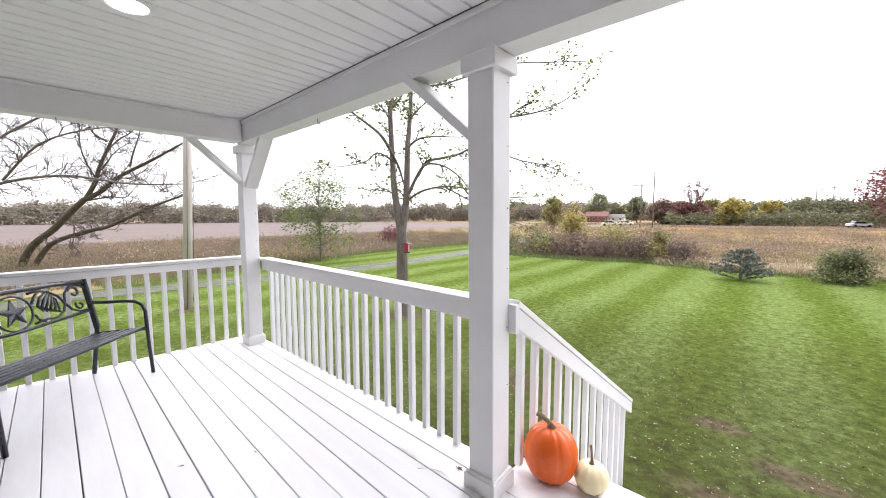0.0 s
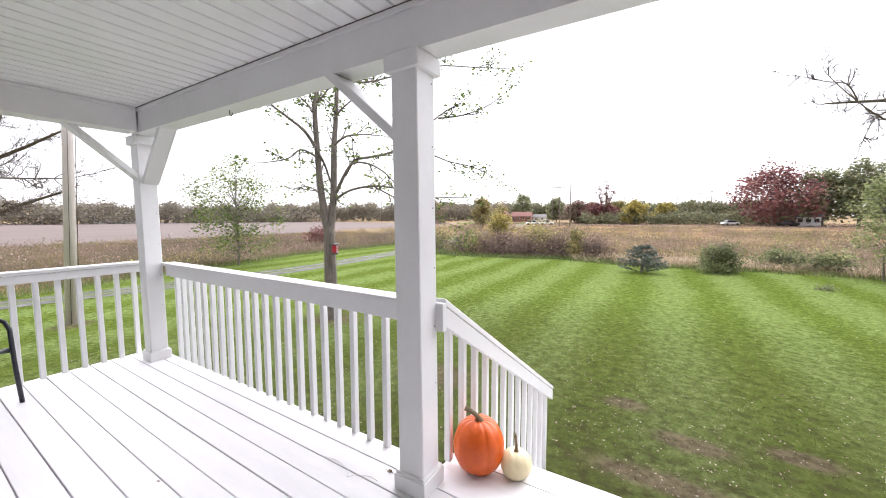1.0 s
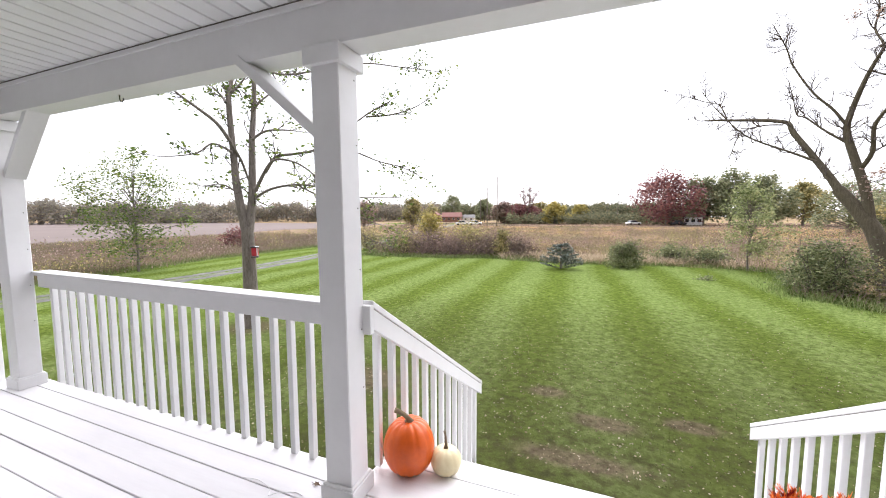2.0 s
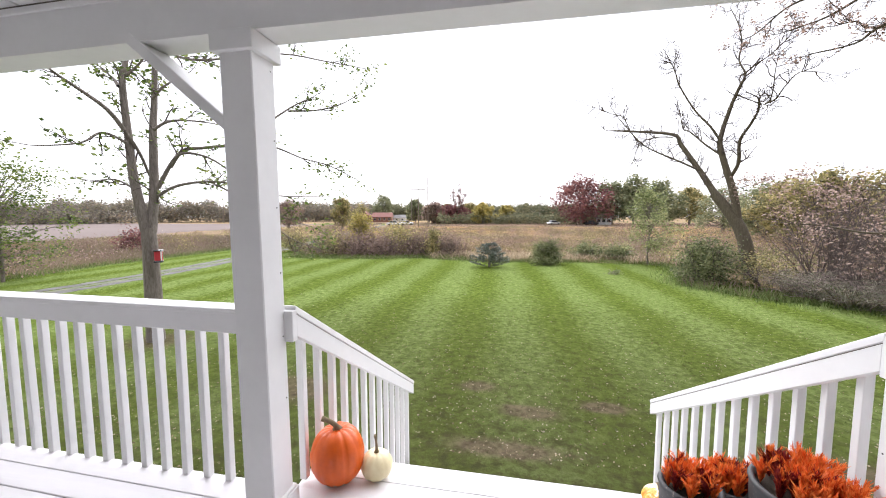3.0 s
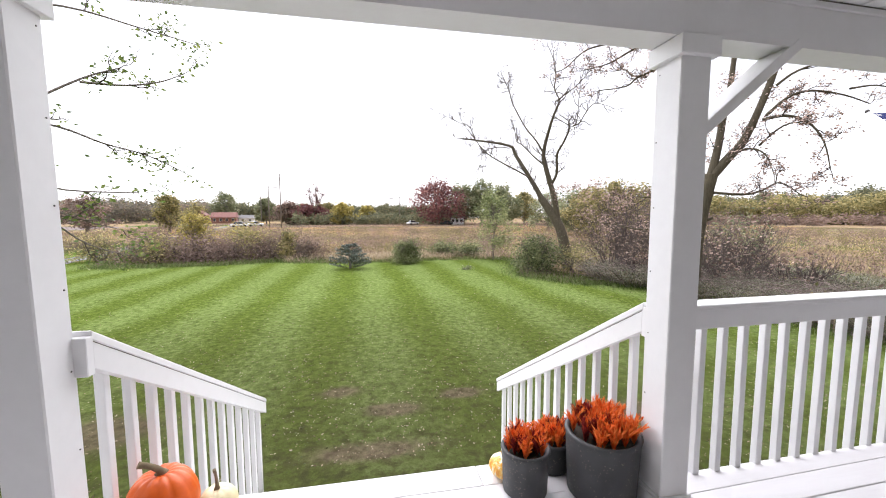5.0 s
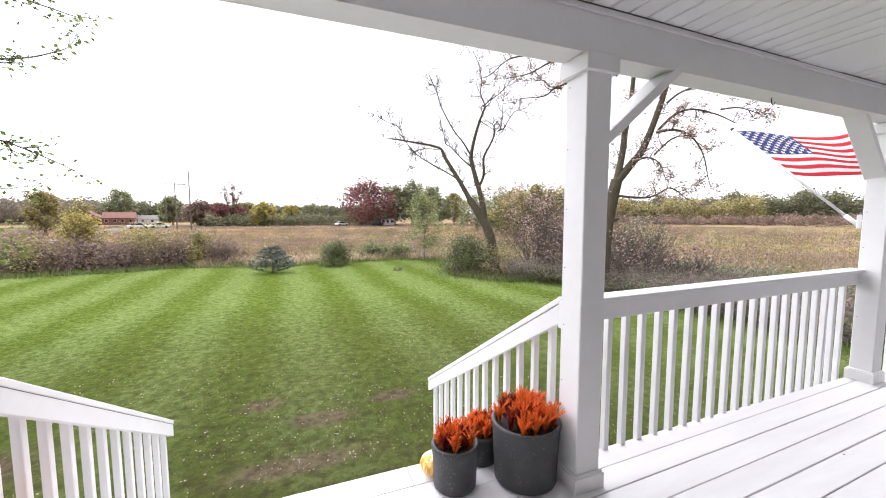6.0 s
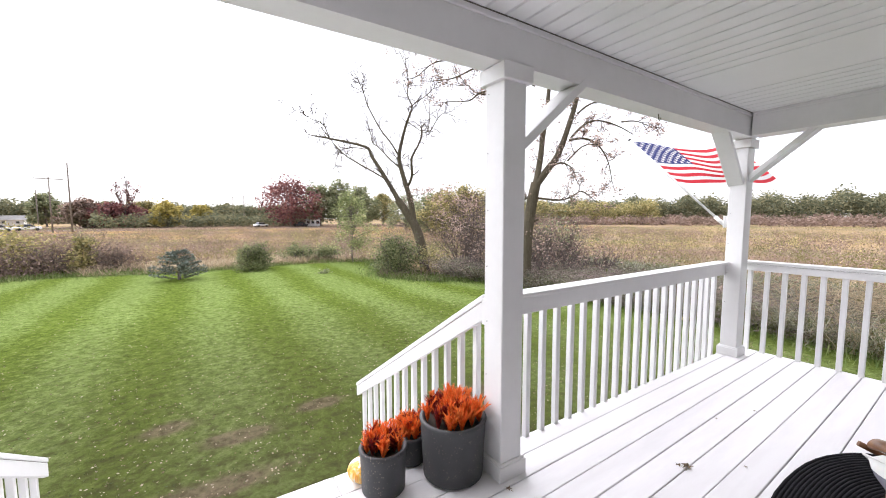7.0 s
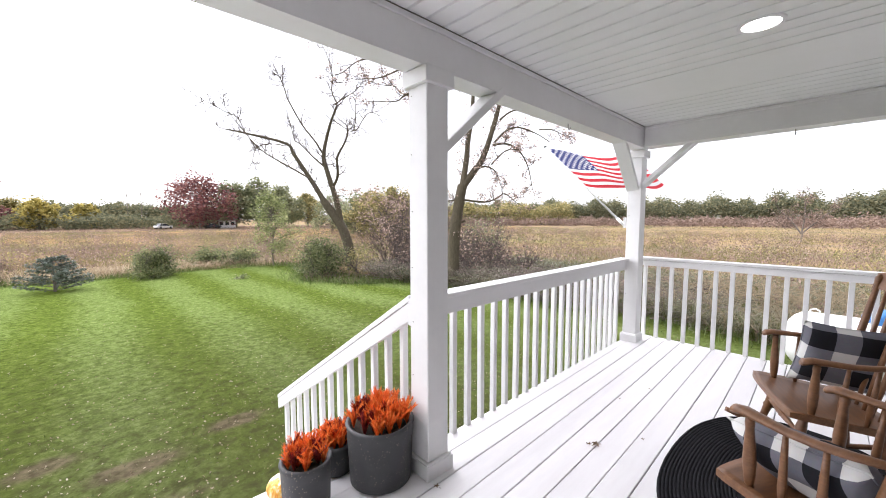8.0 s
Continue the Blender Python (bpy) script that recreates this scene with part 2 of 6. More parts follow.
L_BAREWOOD = leafy("far_bare_woods", [(0.2, (0.16, 0.145, 0.125)), (0.42, (0.235, 0.205, 0.175)), (0.6, (0.22, 0.215, 0.15)), (0.8, (0.35, 0.27, 0.19))], 0.3, 0.9, 0.03)
L_PALE = leafy("bleached_grass_blades", [(0.2, (0.22, 0.165, 0.105)), (0.5, (0.40, 0.31, 0.20)), (0.85, (0.62, 0.52, 0.37))], 0.45, 0.7, 0.3, None, 0.6)
L_MAUVE = leafy("mauve_weed_stalks", [(0.30, (0.13, 0.108, 0.075)), (0.42, (0.20, 0.142, 0.115)), (0.53, (0.265, 0.187, 0.152)), (0.68, (0.345, 0.255, 0.195))], 0.3, 0.8, 0.12, None, 0.88)
L_WEST = leafy("olive_brown_weeds", [(0.30, (0.105, 0.100, 0.052)), (0.45, (0.165, 0.140, 0.085)), (0.55, (0.205, 0.160, 0.115)), (0.70, (0.275, 0.225, 0.140))], 0.3, 0.8, 0.10, None, 0.9)
L_SHRUB = leafy("shrub_leaves", [(0.2, (0.075, 0.095, 0.042)), (0.5, (0.165, 0.19, 0.085)), (0.8, (0.30, 0.31, 0.15))], 0.4)
L_WEED = leafy("weed_stalks", [(0.15, (0.065, 0.070, 0.042)), (0.5, (0.155, 0.155, 0.100)), (0.85, (0.37, 0.345, 0.255))], 0.15, 0.8, 0.5, None, 0.4)
L_MEADOW = leafy("rough_green_grass", [(0.15, (0.068, 0.083, 0.021)), (0.5, (0.135, 0.150, 0.045)), (0.85, (0.285, 0.255, 0.105))], 0.4, 0.8, 0.25, None, 0.65)
L_EDGE = leafy("edge_grass_blades", [(0.2, (0.075, 0.115, 0.028)), (0.5, (0.14, 0.195, 0.055)), (0.8, (0.27, 0.30, 0.12))], 0.4, 0.7, 0.5, None, 0.4)
L_FALLEN = leafy("fallen_leaves", [(0.15, (0.15, 0.10, 0.06)), (0.5, (0.28, 0.22, 0.15)), (0.85, (0.36, 0.315, 0.25))], 0.1)


# ---- mesh helpers ----
def box(x0, y0, z0, x1, y1, z1, bev=0.004, bm=None):
    """A box between two corners, its edges bevelled; adds to bm if given."""
    own = bmesh.new()
    bmesh.ops.create_cube(own, size=1.0)
    for v in own.verts:
        v.co = Vector((x0 + (v.co.x + 0.5) * (x1 - x0), y0 + (v.co.y + 0.5) * (y1 - y0), z0 + (v.co.z + 0.5) * (z1 - z0)))
    if bev:
        bmesh.ops.bevel(own, geom=own.edges[:], offset=bev, segments=1, affect="EDGES", profile=0.7)
    return join(bm, own)


def join(bm, own):
    if bm is None:
        return own
    me = bpy.data.meshes.new("tmp")
    own.to_mesh(me)
    own.free()
    bm.from_mesh(me)
    bpy.data.meshes.remove(me)
    return bm


def bar(a, b, w, h, bev=0.003, up=(0, 0, 1), bm=None):
    """A beam of section w x h from a to b."""
    a, b = Vector(a), Vector(b)
    d = b - a
    own = box(-w / 2, -h / 2, 0, w / 2, h / 2, d.length, bev)
    z = d.normalized()
    x = z.cross(Vector(up))
    x = Vector((1, 0, 0)) if x.length < 1e-4 else x.normalized()
    y = z.cross(x)
    bmesh.ops.transform(own, matrix=Matrix.Translation(a) @ Matrix((x, y, z)).transposed().to_4x4(), verts=own.verts)
    return join(bm, own)


def lathe(profile, segs=24, bm=None, at=(0, 0, 0)):
    """A turned shape from (radius, height) pairs."""
    own = bmesh.new()
    rings = []
    for r, z in profile:
        rings.append([own.verts.new((r * math.cos(2 * math.pi * k / segs) + at[0], r * math.sin(2 * math.pi * k / segs) + at[1], z + at[2])) for k in range(segs)])
    for a, b in zip(rings, rings[1:]):
        for k in range(segs):
            own.faces.new((a[k], a[(k + 1) % segs], b[(k + 1) % segs], b[k]))
    if profile[0][0] > 1e-4:
        own.faces.new(rings[0][::-1])
    if profile[-1][0] > 1e-4:
        own.faces.new(rings[-1])
    bmesh.ops.remove_doubles(own, verts=own.verts, dist=1e-5)
    for f in own.faces:
        f.smooth = True
    return join(bm, own)


def tube(points, radii, segs=8, bm=None):
    """A round bar along points."""
    own = bmesh.new()
    pts = [Vector(p) for p in points]
    if isinstance(radii, (int, float)):
        radii = [radii] * len(pts)
    rings, side = [], None
    for i, p in enumerate(pts):
        d = (pts[min(i + 1, len(pts) - 1)] - pts[max(i - 1, 0)]).normalized()
        if side is None:
            side = d.orthogonal().normalized()
        side = (side - d * side.dot(d)).normalized()
        up = d.cross(side)
        rings.append([own.verts.new(p + radii[i] * (math.cos(2 * math.pi * k / segs) * side + math.sin(2 * math.pi * k / segs) * up)) for k in range(segs)])
    for a, b in zip(rings, rings[1:]):
        for k in range(segs):
            own.faces.new((a[k], a[(k + 1) % segs], b[(k + 1) % segs], b[k])).smooth = True
    own.faces.new(rings[0][::-1])
    own.faces.new(rings[-1])
    return join(bm, own)


def mesh_of(name, bm, mat):
    me = bpy.data.meshes.new(name)
    bmesh.ops.recalc_face_normals(bm, faces=bm.faces)
    bm.to_mesh(me)
    bm.free()
    for m in (mat if isinstance(mat, (list, tuple)) else [mat]):
        me.materials.append(m)
    return me


def part(name, bm, mat, parent=None, label="", at=None):
    ob = new(name, bm if isinstance(bm, bpy.types.Mesh) else mesh_of(name, bm, mat))
    if parent is not None:
        ob.parent = parent
    if at is not None:
        ob.matrix_basis = at if isinstance(at, Matrix) else Matrix.Translation(at)
    if label:
        tagged(ob, label)
    return ob


def thing(name, label, category, at=(0, 0, 0), group="", kind=""):
    ob = new(name)
    ob.empty_display_size = 0.1
    ob.matrix_basis = at if isinstance(at, Matrix) else Matrix.Translation(at)
    return tagged(ob, label, category, group, kind)


def raw_mesh(name, verts, faces, mat, smooth=False):
    """A mesh from numpy arrays: verts n x 3, faces all of one size."""
    verts, faces = np.asarray(verts, dtype=np.float32), np.asarray(faces, dtype=np.int32)
    me = bpy.data.meshes.new(name)
    k = faces.shape[1]
    me.vertices.add(len(verts))
    me.vertices.foreach_set("co", verts.ravel())
    me.loops.add(faces.size)
    me.loops.foreach_set("vertex_index", faces.ravel())
    me.polygons.add(len(faces))
    me.polygons.foreach_set("loop_start", np.arange(len(faces), dtype=np.int32) * k)
    me.update(calc_edges=True)
    if smooth:
        me.polygons.foreach_set("use_smooth", np.ones(len(faces), dtype=bool))
    me.materials.append(mat)
    return me


# ---- the porch: ceiling, beams, posts, railings, stairs ----
CEIL, BEAM = 2.39, 2.176
WALL_Y = -1.15
XL, XR = -4.53, 4.22          # middle lines of the end beams
GAP0, PITCH = 0.103, 0.15    # deck joints along y


def front_y(x):
    """The front line leans out a little towards both ends."""
    if x < -1.41:
        return 0.05 * (-1.41 - x) / 3.2
    if x > 1.12:
        return 0.04 * (x - 1.12) / 3.1
    return 0.0


floor = tagged(new("floor"), "white-painted wooden porch deck with worn board edges", "floor", kind="structure")
sub = part("trim", box(-5.0, WALL_Y, -0.32, 4.62, 1.88, -0.034, 0.0), DARKGAP)
tagged(sub, "dark deck framing under the boards", "framing", kind="structure")

ceiling_bm = bmesh.new()
xs, x = [], -4.7
FLAT0, FLAT1 = 2.73, 3.235
while x < 4.5:
    if x + 0.12 > FLAT0 and x < FLAT0:
        xs += [(x, 0.0), (FLAT0 - 0.012, 0.0), (FLAT0 - 0.006, 0.009), (FLAT0, -0.004), (FLAT1, -0.004), (FLAT1 + 0.004, 0.009), (FLAT1 + 0.012, 0.0)]
        x = FLAT1 + 0.012
    step = 0.12 if x < FLAT1 else 0.118
    xs += [(x + 0.001, 0.0), (x + step - 0.018, 0.0), (x + step - 0.014, 0.014), (x + step - 0.006, 0.014), (x + step, 0.0)]
    x += step
prev = None
for px_, dz in xs:
    cur = [ceiling_bm.verts.new((px_, y, CEIL + dz)) for y in (WALL_Y, 1.80)]
    if prev:
        ceiling_bm.faces.new((prev[0], cur[0], cur[1], prev[1]))
    prev = cur
ceiling = part("ceiling", ceiling_bm, VINYL)
tagged(ceiling, "white ribbed vinyl porch ceiling with a flat strip", "ceiling", kind="structure")
# unseen plain slab, added to keep light from coming through the ceiling
roof = part("roof", box(-5.1, WALL_Y - 0.3, CEIL + 0.03, 4.8, 2.15, CEIL + 0.2, 0.01), WHITE)
tagged(roof, "unseen roof slab over the ceiling, added to block light", "roof", kind="structure")

# front beam in three straight lengths, and the two end beams
for k, (xa, xb) in enumerate(((XL - 0.095, -1.41), (-1.41, 1.12), (1.12, XR + 0.095))):
    ya, yb = front_y(xa), front_y(xb)
    bm = bmesh.new()
    vs = [bm.verts.new((px_, py, pz)) for px_, dy in ((xa, ya), (xb, yb)) for py in (1.697 + dy, 1.846 + dy) for pz in (BEAM, CEIL + 0.03)]
    for q in ((0, 1, 3, 2), (4, 6, 7, 5), (0, 4, 5, 1), (2, 3, 7, 6), (0, 2, 6, 4), (1, 5, 7, 3)):
        bm.faces.new([vs[i] for i in q])
    b = part("beam", bm, WHITE)
    tagged(b, "white painted porch beam resting on the posts", "beam", kind="structure")
    # channel under the ceiling and the dark joint above it
    t = part("trim", bar((xa, 1.689 + ya, CEIL - 0.022), (xb, 1.689 + yb, CEIL - 0.022), 0.014, 0.028, 0.003), WHITE)
    tagged(t, "white channel trim along the ceiling edge", "trim", kind="structure")
    gap = part("trim", bar((xa + 0.08 * (k == 0), 1.691 + ya, CEIL - 0.003), (xb - 0.08 * (k == 2), 1.691 + yb, CEIL - 0.003), 0.010, 0.007, 0), DARKGAP)
    tagged(gap, "dark open joint at the ceiling edge", "trim", kind="structure")
for xm, side in ((XL, 1), (XR, -1)):
    xi = xm + side * 0.2
    b = part("beam", box(xm - 0.095, WALL_Y, BEAM, xm + 0.095, 1.68 + front_y(xm), CEIL + 0.03, 0.003), WHITE)
    tagged(b, "white painted beam across the porch end", "beam", kind="structure")
    t = part("trim", box(xm + side * 0.095, WALL_Y, CEIL - 0.03, xm + side * 0.108, 1.70, CEIL - 0.004, 0.002), WHITE)
    tagged(t, "white channel trim along the ceiling edge", "trim", kind="structure")

# unseen house wall, added to close the back; its grey sets the bounce light
wall = part("wall_south", box(-9, WALL_Y - 0.2, GROUND, 9, WALL_Y, 5.2, 0.0), SIDING)
tagged(wall, "unseen grey house wall with lap siding, blocking and bouncing light behind the porch", "wall", kind="structure")
lap_mesh = mesh_of("siding_board", box(-9, 0, 0, 9, 0.014, 0.125, 0.004), SIDING)
for k in range(20):
    part("siding_board", lap_mesh, None, wall, at=(0, WALL_Y + 0.002, 0.02 + 0.118 * k))


def post(x0, x1, y0, y1, label):
    cx, cy = (x0 + x1) / 2, (y0 + y1) / 2
    hx, hy = (x1 - x0) / 2, (y1 - y0) / 2
    ob = thing("porch_post", label, "post", (cx, cy, 0), "porch posts")
    part("shaft", box(-hx, -hy, 0.0, hx, hy, BEAM - 0.002, 0.005), WHITE, ob)
    bm = box(-hx - 0.02, -hy - 0.02, 0.0, hx + 0.02, hy + 0.02, 0.085, 0.003)
    box(-hx - 0.013, -hy - 0.013, 0.08, hx + 0.013, hy + 0.013, 0.098, 0.005, bm)
    part("base_trim", bm, WHITE, ob)
    bm = box(-hx - 0.024, -hy - 0.024, BEAM - 0.085, hx + 0.024, hy + 0.024, BEAM - 0.004, 0.003)
    part("capital", bm, WHITE, ob)
    for k in range(6):
        s = 1 if cx < 0 else -1
        part("nail", lathe([(0.0, -0.002), (0.0035, -0.001), (0.0035, 0.0015), (0.0, 0.002)], 6), HOOK, ob, at=pose(s * (hx + 0.0005), hy - 0.022 - 0.004 * (k % 2), 0.55 + 0.3 * k, 0, 90, 0))
    return ob


leaning = post(-1.474, -1.324, 1.689, 1.838, "white boxed porch post by the steps beside a pumpkin")
leaning.matrix_basis = leaning.matrix_basis @ pose(0, 0, 0, 0, -0.6, 0)
post(1.053, 1.202, 1.689, 1.838, "white boxed porch post by the steps behind planters")
post(-4.745, -4.60, 1.775, 1.92, "white boxed corner post with two diagonal braces")
post(4.25, 4.40, 1.775, 1.92, "white boxed corner post beside a flag")


def brace(a, b, w, h, label):
    """A diagonal brace, cut flush at both ends by running into post and beam."""
    ob = part("brace", bar(a, b, w, h, 0.004), WHITE)
    return tagged(ob, label, "brace", "post braces")


for x0, s in ((-1.474, -1), (1.202, 1)):
    brace((x0 - s * 0.03, 1.772, 1.765), (x0 + s * 0.49, 1.772, 2.20), 0.14, 0.048, "white diagonal brace between post and beam")
brace((-4.62, 1.87, 1.735), (-4.05, 1.82, 2.22), 0.13, 0.048, "white diagonal brace between corner post and front beam")
brace((-4.66, 1.83, 1.745), (-4.60, 1.28, 2.21), 0.09, 0.046, "white diagonal brace between corner post and end beam")
brace((4.28, 1.87, 1.735), (3.71, 1.82, 2.22), 0.13, 0.048, "white diagonal brace between corner post and front beam")
brace((4.33, 1.83, 1.745), (4.27, 1.28, 2.21), 0.10, 0.048, "white diagonal brace between corner post and end beam")

RAIL_TOP = 0.964
baluster_mesh = mesh_of("baluster", box(-0.019, -0.019, -0.14, 0.019, 0.019, 0.93, 0.003), WHITE)


def railing(a, b, inner, marks, low, label):
    """A level railing from a to b (x, y of the board's inner face); inner: unit vector towards the deck; marks: places of balusters along it; low: the board's lower edge."""
    a, b, n = Vector((*a, 0)), Vector((*b, 0)), Vector((*inner, 0))
    d = (b - a).normalized()
    ob = thing("porch_railing", label, "railing", a, "porch railings")
    L = (b - a).length
    o = -n
    up = Vector((0, 0, 1))
    top = RAIL_TOP - 0.032
    mid = (low + top - 0.004) / 2

    def run(name, off, z, w, h, bev, mat=WHITE, note=""):
        return part(name, bar(o * off + up * z, d * L + o * off + up * z, w, h, bev), mat, ob, note)

    run("top_cap", 0.024, RAIL_TOP - 0.008, 0.118, 0.016, 0.004)
    run("cap_board", 0.022, RAIL_TOP - 0.0235, 0.106, 0.015, 0.003)
    run("rail_board", 0.019, mid, 0.036, top - 0.004 - low, 0.004)
    run("joint", 0.021, top - 0.0015, 0.030, 0.006, 0, DARKGAP, "dark open joint")
    turn = Matrix.Rotation(math.atan2(d.y, d.x), 4, "Z")
    for m in marks:
        part("baluster", baluster_mesh, None, ob, at=Matrix.Translation(d * m + o * 0.058) @ turn @ pose(0, 0, 0, random.uniform(-0.3, 0.3), random.uniform(-0.3, 0.3), random.uniform(-1.5, 1.5)))
    return ob


railing((-1.465, 1.862), (-4.60, 1.862 + 0.075), (0, -1), [0.291 + 0.1375 * k for k in range(21)], 0.828, "white wooden railing with square balusters along the porch front")
railing((1.195, 1.862), (4.29, 1.862 + 0.045), (0, -1), [0.277 + 0.141 * k for k in range(20)], 0.828, "white wooden railing with square balusters along the porch front")
railing((-4.93, 1.95), (-4.93, WALL_Y), (1, 0), [0.145 + 0.1386 * k for k in range(21)], 0.858, "white wooden railing with square balusters behind the bench")
railing((4.57, 1.95), (4.57, WALL_Y), (-1, 0), [0.132 + 0.1398 * k for k in range(21)], 0.862, "white wooden railing with square balusters across the porch end")

# stair railings
SLOPE = -0.618


def stair_railing(xin, s, label):
    """xin: the face towards the steps; s: -1 on one side, 1 on the other."""
    ob = thing("stair_railing", label, "railing", (xin, 1.885, 0), "stair railings")

    def sloped(y0, y1, xa, xb, drop, high, bev):
        """A sloping board with plumb ends, its top edge drop below the rail's line."""
        own = box(min(xa, xb), y0, -high, max(xa, xb), y1, 0.0, bev)
        for v in own.verts:
            v.co.z += 0.972 - drop + SLOPE * v.co.y
        return own

    part("top_cap", sloped(-0.03, 2.135, -s * 0.004, s * 0.085, 0.0, 0.036, 0.004), WHITE, ob)
    part("rail_board", sloped(-0.02, 2.13, 0.0, s * 0.037, 0.040, 0.106, 0.003), WHITE, ob)
    part("joint", sloped(-0.02, 2.125, s * 0.003, s * 0.034, 0.035, 0.006, 0), DARKGAP, ob, "dark open joint")
    part("rail_end", box(-0.004 if s > 0 else -0.075, -0.06, 0.82, 0.075 if s > 0 else 0.004, -0.022, 0.968, 0.003), WHITE, ob)
    for k in range(13):
        y = 0.10 + 0.163 * k
        top = 0.972 + SLOPE * y - 0.03
        low = max(-0.738 * (y - 0.29) - 0.12, GROUND)
        part("baluster", box(-0.019, -0.019, low, 0.019, 0.019, top, 0.003), WHITE, ob, at=(s * 0.058, y, 0))
    return ob


stair_railing(-1.293, -1, "white sloping stair railing beside a pumpkin")
stair_railing(1.060, 1, "white sloping stair railing beside planters")

stairs = tagged(new("stairs"), "white wooden porch steps down to the lawn", "stairs", kind="structure")
STEEP = -0.738
for k in range(7):
    z = -0.166 * (k + 1)
    y = 2.18 + 0.225 * k
    part("tread", box(-1.34, y - 0.01, z - 0.036, 1.10, y + 0.238, z, 0.006), DECK, stairs)
    part("riser", box(-1.33, y - 0.032, z - 0.001, 1.09, y - 0.012, z + 0.128, 0.002), WHITE, stairs)
for x in (-1.375, 1.10):
    part("stringer", bar((x + 0.015, 2.0, -0.10), (x + 0.015, 3.66, -0.10 + STEEP * 1.66), 0.03, 0.26, 0.002, up=(0, 0, 1)), WHITE, stairs)
for x0, x1 in ((-5.0, -1.36), (1.12, 4.64)):
    r = part("trim", box(x0, 1.882, -0.30, x1, 1.893, -0.036, 0.0), WHITE)
    tagged(r, "white rim board along the deck edge", "trim", kind="structure")


def recessed_light(x, y):
    ob = thing("recessed_light", "lit round recessed ceiling light with white ring", "light", (x, y, CEIL), "ceiling lights")
    part("trim_ring", lathe([(0.078, -0.002), (0.080, -0.008), (0.098, -0.006), (0.101, 0.004), (0.078, 0.004)], 32), WHITE, ob)
    part("lens", lathe([(0.0, -0.0035), (0.079, -0.003), (0.079, 0.0)], 32), LAMP, ob, "glowing white lens")
    return ob


recessed_light(-2.635, 0.60)
recessed_light(2.31, 0.572)


def hook(x, y):
    ob = part("ceiling_hook", tube([(0, 0, 0.01), (0, 0, -0.025), (0.008, 0, -0.04), (0.022, 0, -0.046), (0.034, 0, -0.036), (0.036, 0, -0.022)], 0.003, 6), HOOK, at=(x, y, BEAM))
    return tagged(ob, "small dark screw hook under the beam", "hook", "beam hooks")


hook(-3.06, 1.79), hook(2.64, 1.79), hook(XL + 0.02, 0.42), hook(XR - 0.01, 0.55)


# ---- ground, drive and fields ----
def sheet(name, outline, z, mat, label, jag=0.0, seed=1):
    """A flat sheet from an outline of corners, its edge made uneven."""
    rg = random.Random(seed)
    pts = []
    for (xa, ya), (xb, yb) in zip(outline, outline[1:] + outline[:1]):
        n = max(1, int(math.hypot(xb - xa, yb - ya) / 0.5)) if jag else 1
        for i in range(n):
            f = i / n
            pts.append((xa + (xb - xa) * f + rg.uniform(-jag, jag), ya + (yb - ya) * f + rg.uniform(-jag, jag)))
    bm = bmesh.new()
    bm.faces.new([bm.verts.new((x, y, z)) for x, y in pts])
    bmesh.ops.triangulate(bm, faces=bm.faces)
    return laid(name, bm, mat, label)


def laid(name, bm, mat, label):
    bm.normal_update()
    for f in bm.faces:
        if f.normal.z < 0:
            f.normal_flip()
    me = bpy.data.meshes.new(name)
    bm.to_mesh(me)
    bm.free()
    me.materials.append(mat)
    return tagged(new(name, me), label, name, kind="structure")


def ribbon(name, mid, w0, w1, z, mat, label, jag, seed):
    """A strip along a line of points, from w0 to w1 across."""
    rg = random.Random(seed)
    bm = bmesh.new()
    prev = None
    for p in smooth_path([(x, y, z) for x, y in mid], 12):
        cur = (bm.verts.new((p.x + w0 + rg.uniform(-jag, jag), p.y, z)), bm.verts.new((p.x + w1 + rg.uniform(-jag, jag), p.y, z)))
        if prev:
            bm.faces.new((prev[0], prev[1], cur[1], cur[0]))
        prev = cur
    return laid(name, bm, mat, label)


def smooth_path(pts, n=4):
    """More points along a bent line."""
    out = []
    P = [Vector(p) for p in pts]
    for i in range(len(P) - 1):
        a, b, c, d = P[max(i - 1, 0)], P[i], P[i + 1], P[min(i + 2, len(P) - 1)]
        for k in range(n):
            t = k / n
            out.append(0.5 * ((2 * b) + (c - a) * t + (2 * a - 5 * b + 4 * c - d) * t * t + (3 * b - a - 3 * c + d) * t ** 3))
    return out + [P[-1]]


sheet("ground", [(-2500, -2500), (2500, -2500), (2500, 2500), (-2500, 2500)], GROUND - 0.03, FIELD, "dry autumn field reaching the horizon")
LAWN_EDGE = [(-18.6, -40), (9.5, -40), (9.8, 0), (10.3, 1.6), (10.7, 3.6), (10.2, 7), (9.9, 12.2), (7.6, 13.8), (6.3, 16), (8.3, 22), (6.8, 22.9), (4, 23.3), (1.5, 22.9), (-2, 22.6), (-6, 23.9), (-9, 22.9), (-12, 22.6), (-15, 22.8), (-16.5, 30), (-19, 41), (-23.5, 42), (-23, 29), (-22.8, 17), (-20.8, 8.4), (-19, 2), (-18.7, -10)]
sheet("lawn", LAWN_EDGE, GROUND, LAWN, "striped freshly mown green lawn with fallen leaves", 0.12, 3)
DRIVE_MID = [(-17.4, -40), (-17.4, -15), (-17.4, -2), (-17.9, 1.3), (-17.4, 4), (-16.6, 10.8), (-16.8, 15.5), (-17.8, 22), (-20.6, 34.5), (-22.5, 42), (-36, 95), (-46, 135), (-52, 150)]
ribbon("driveway", DRIVE_MID, -0.80, -0.26, GROUND + 0.012, GRAVEL, "grey gravel drive with wet tracks across the lawn", 0.07, 4)
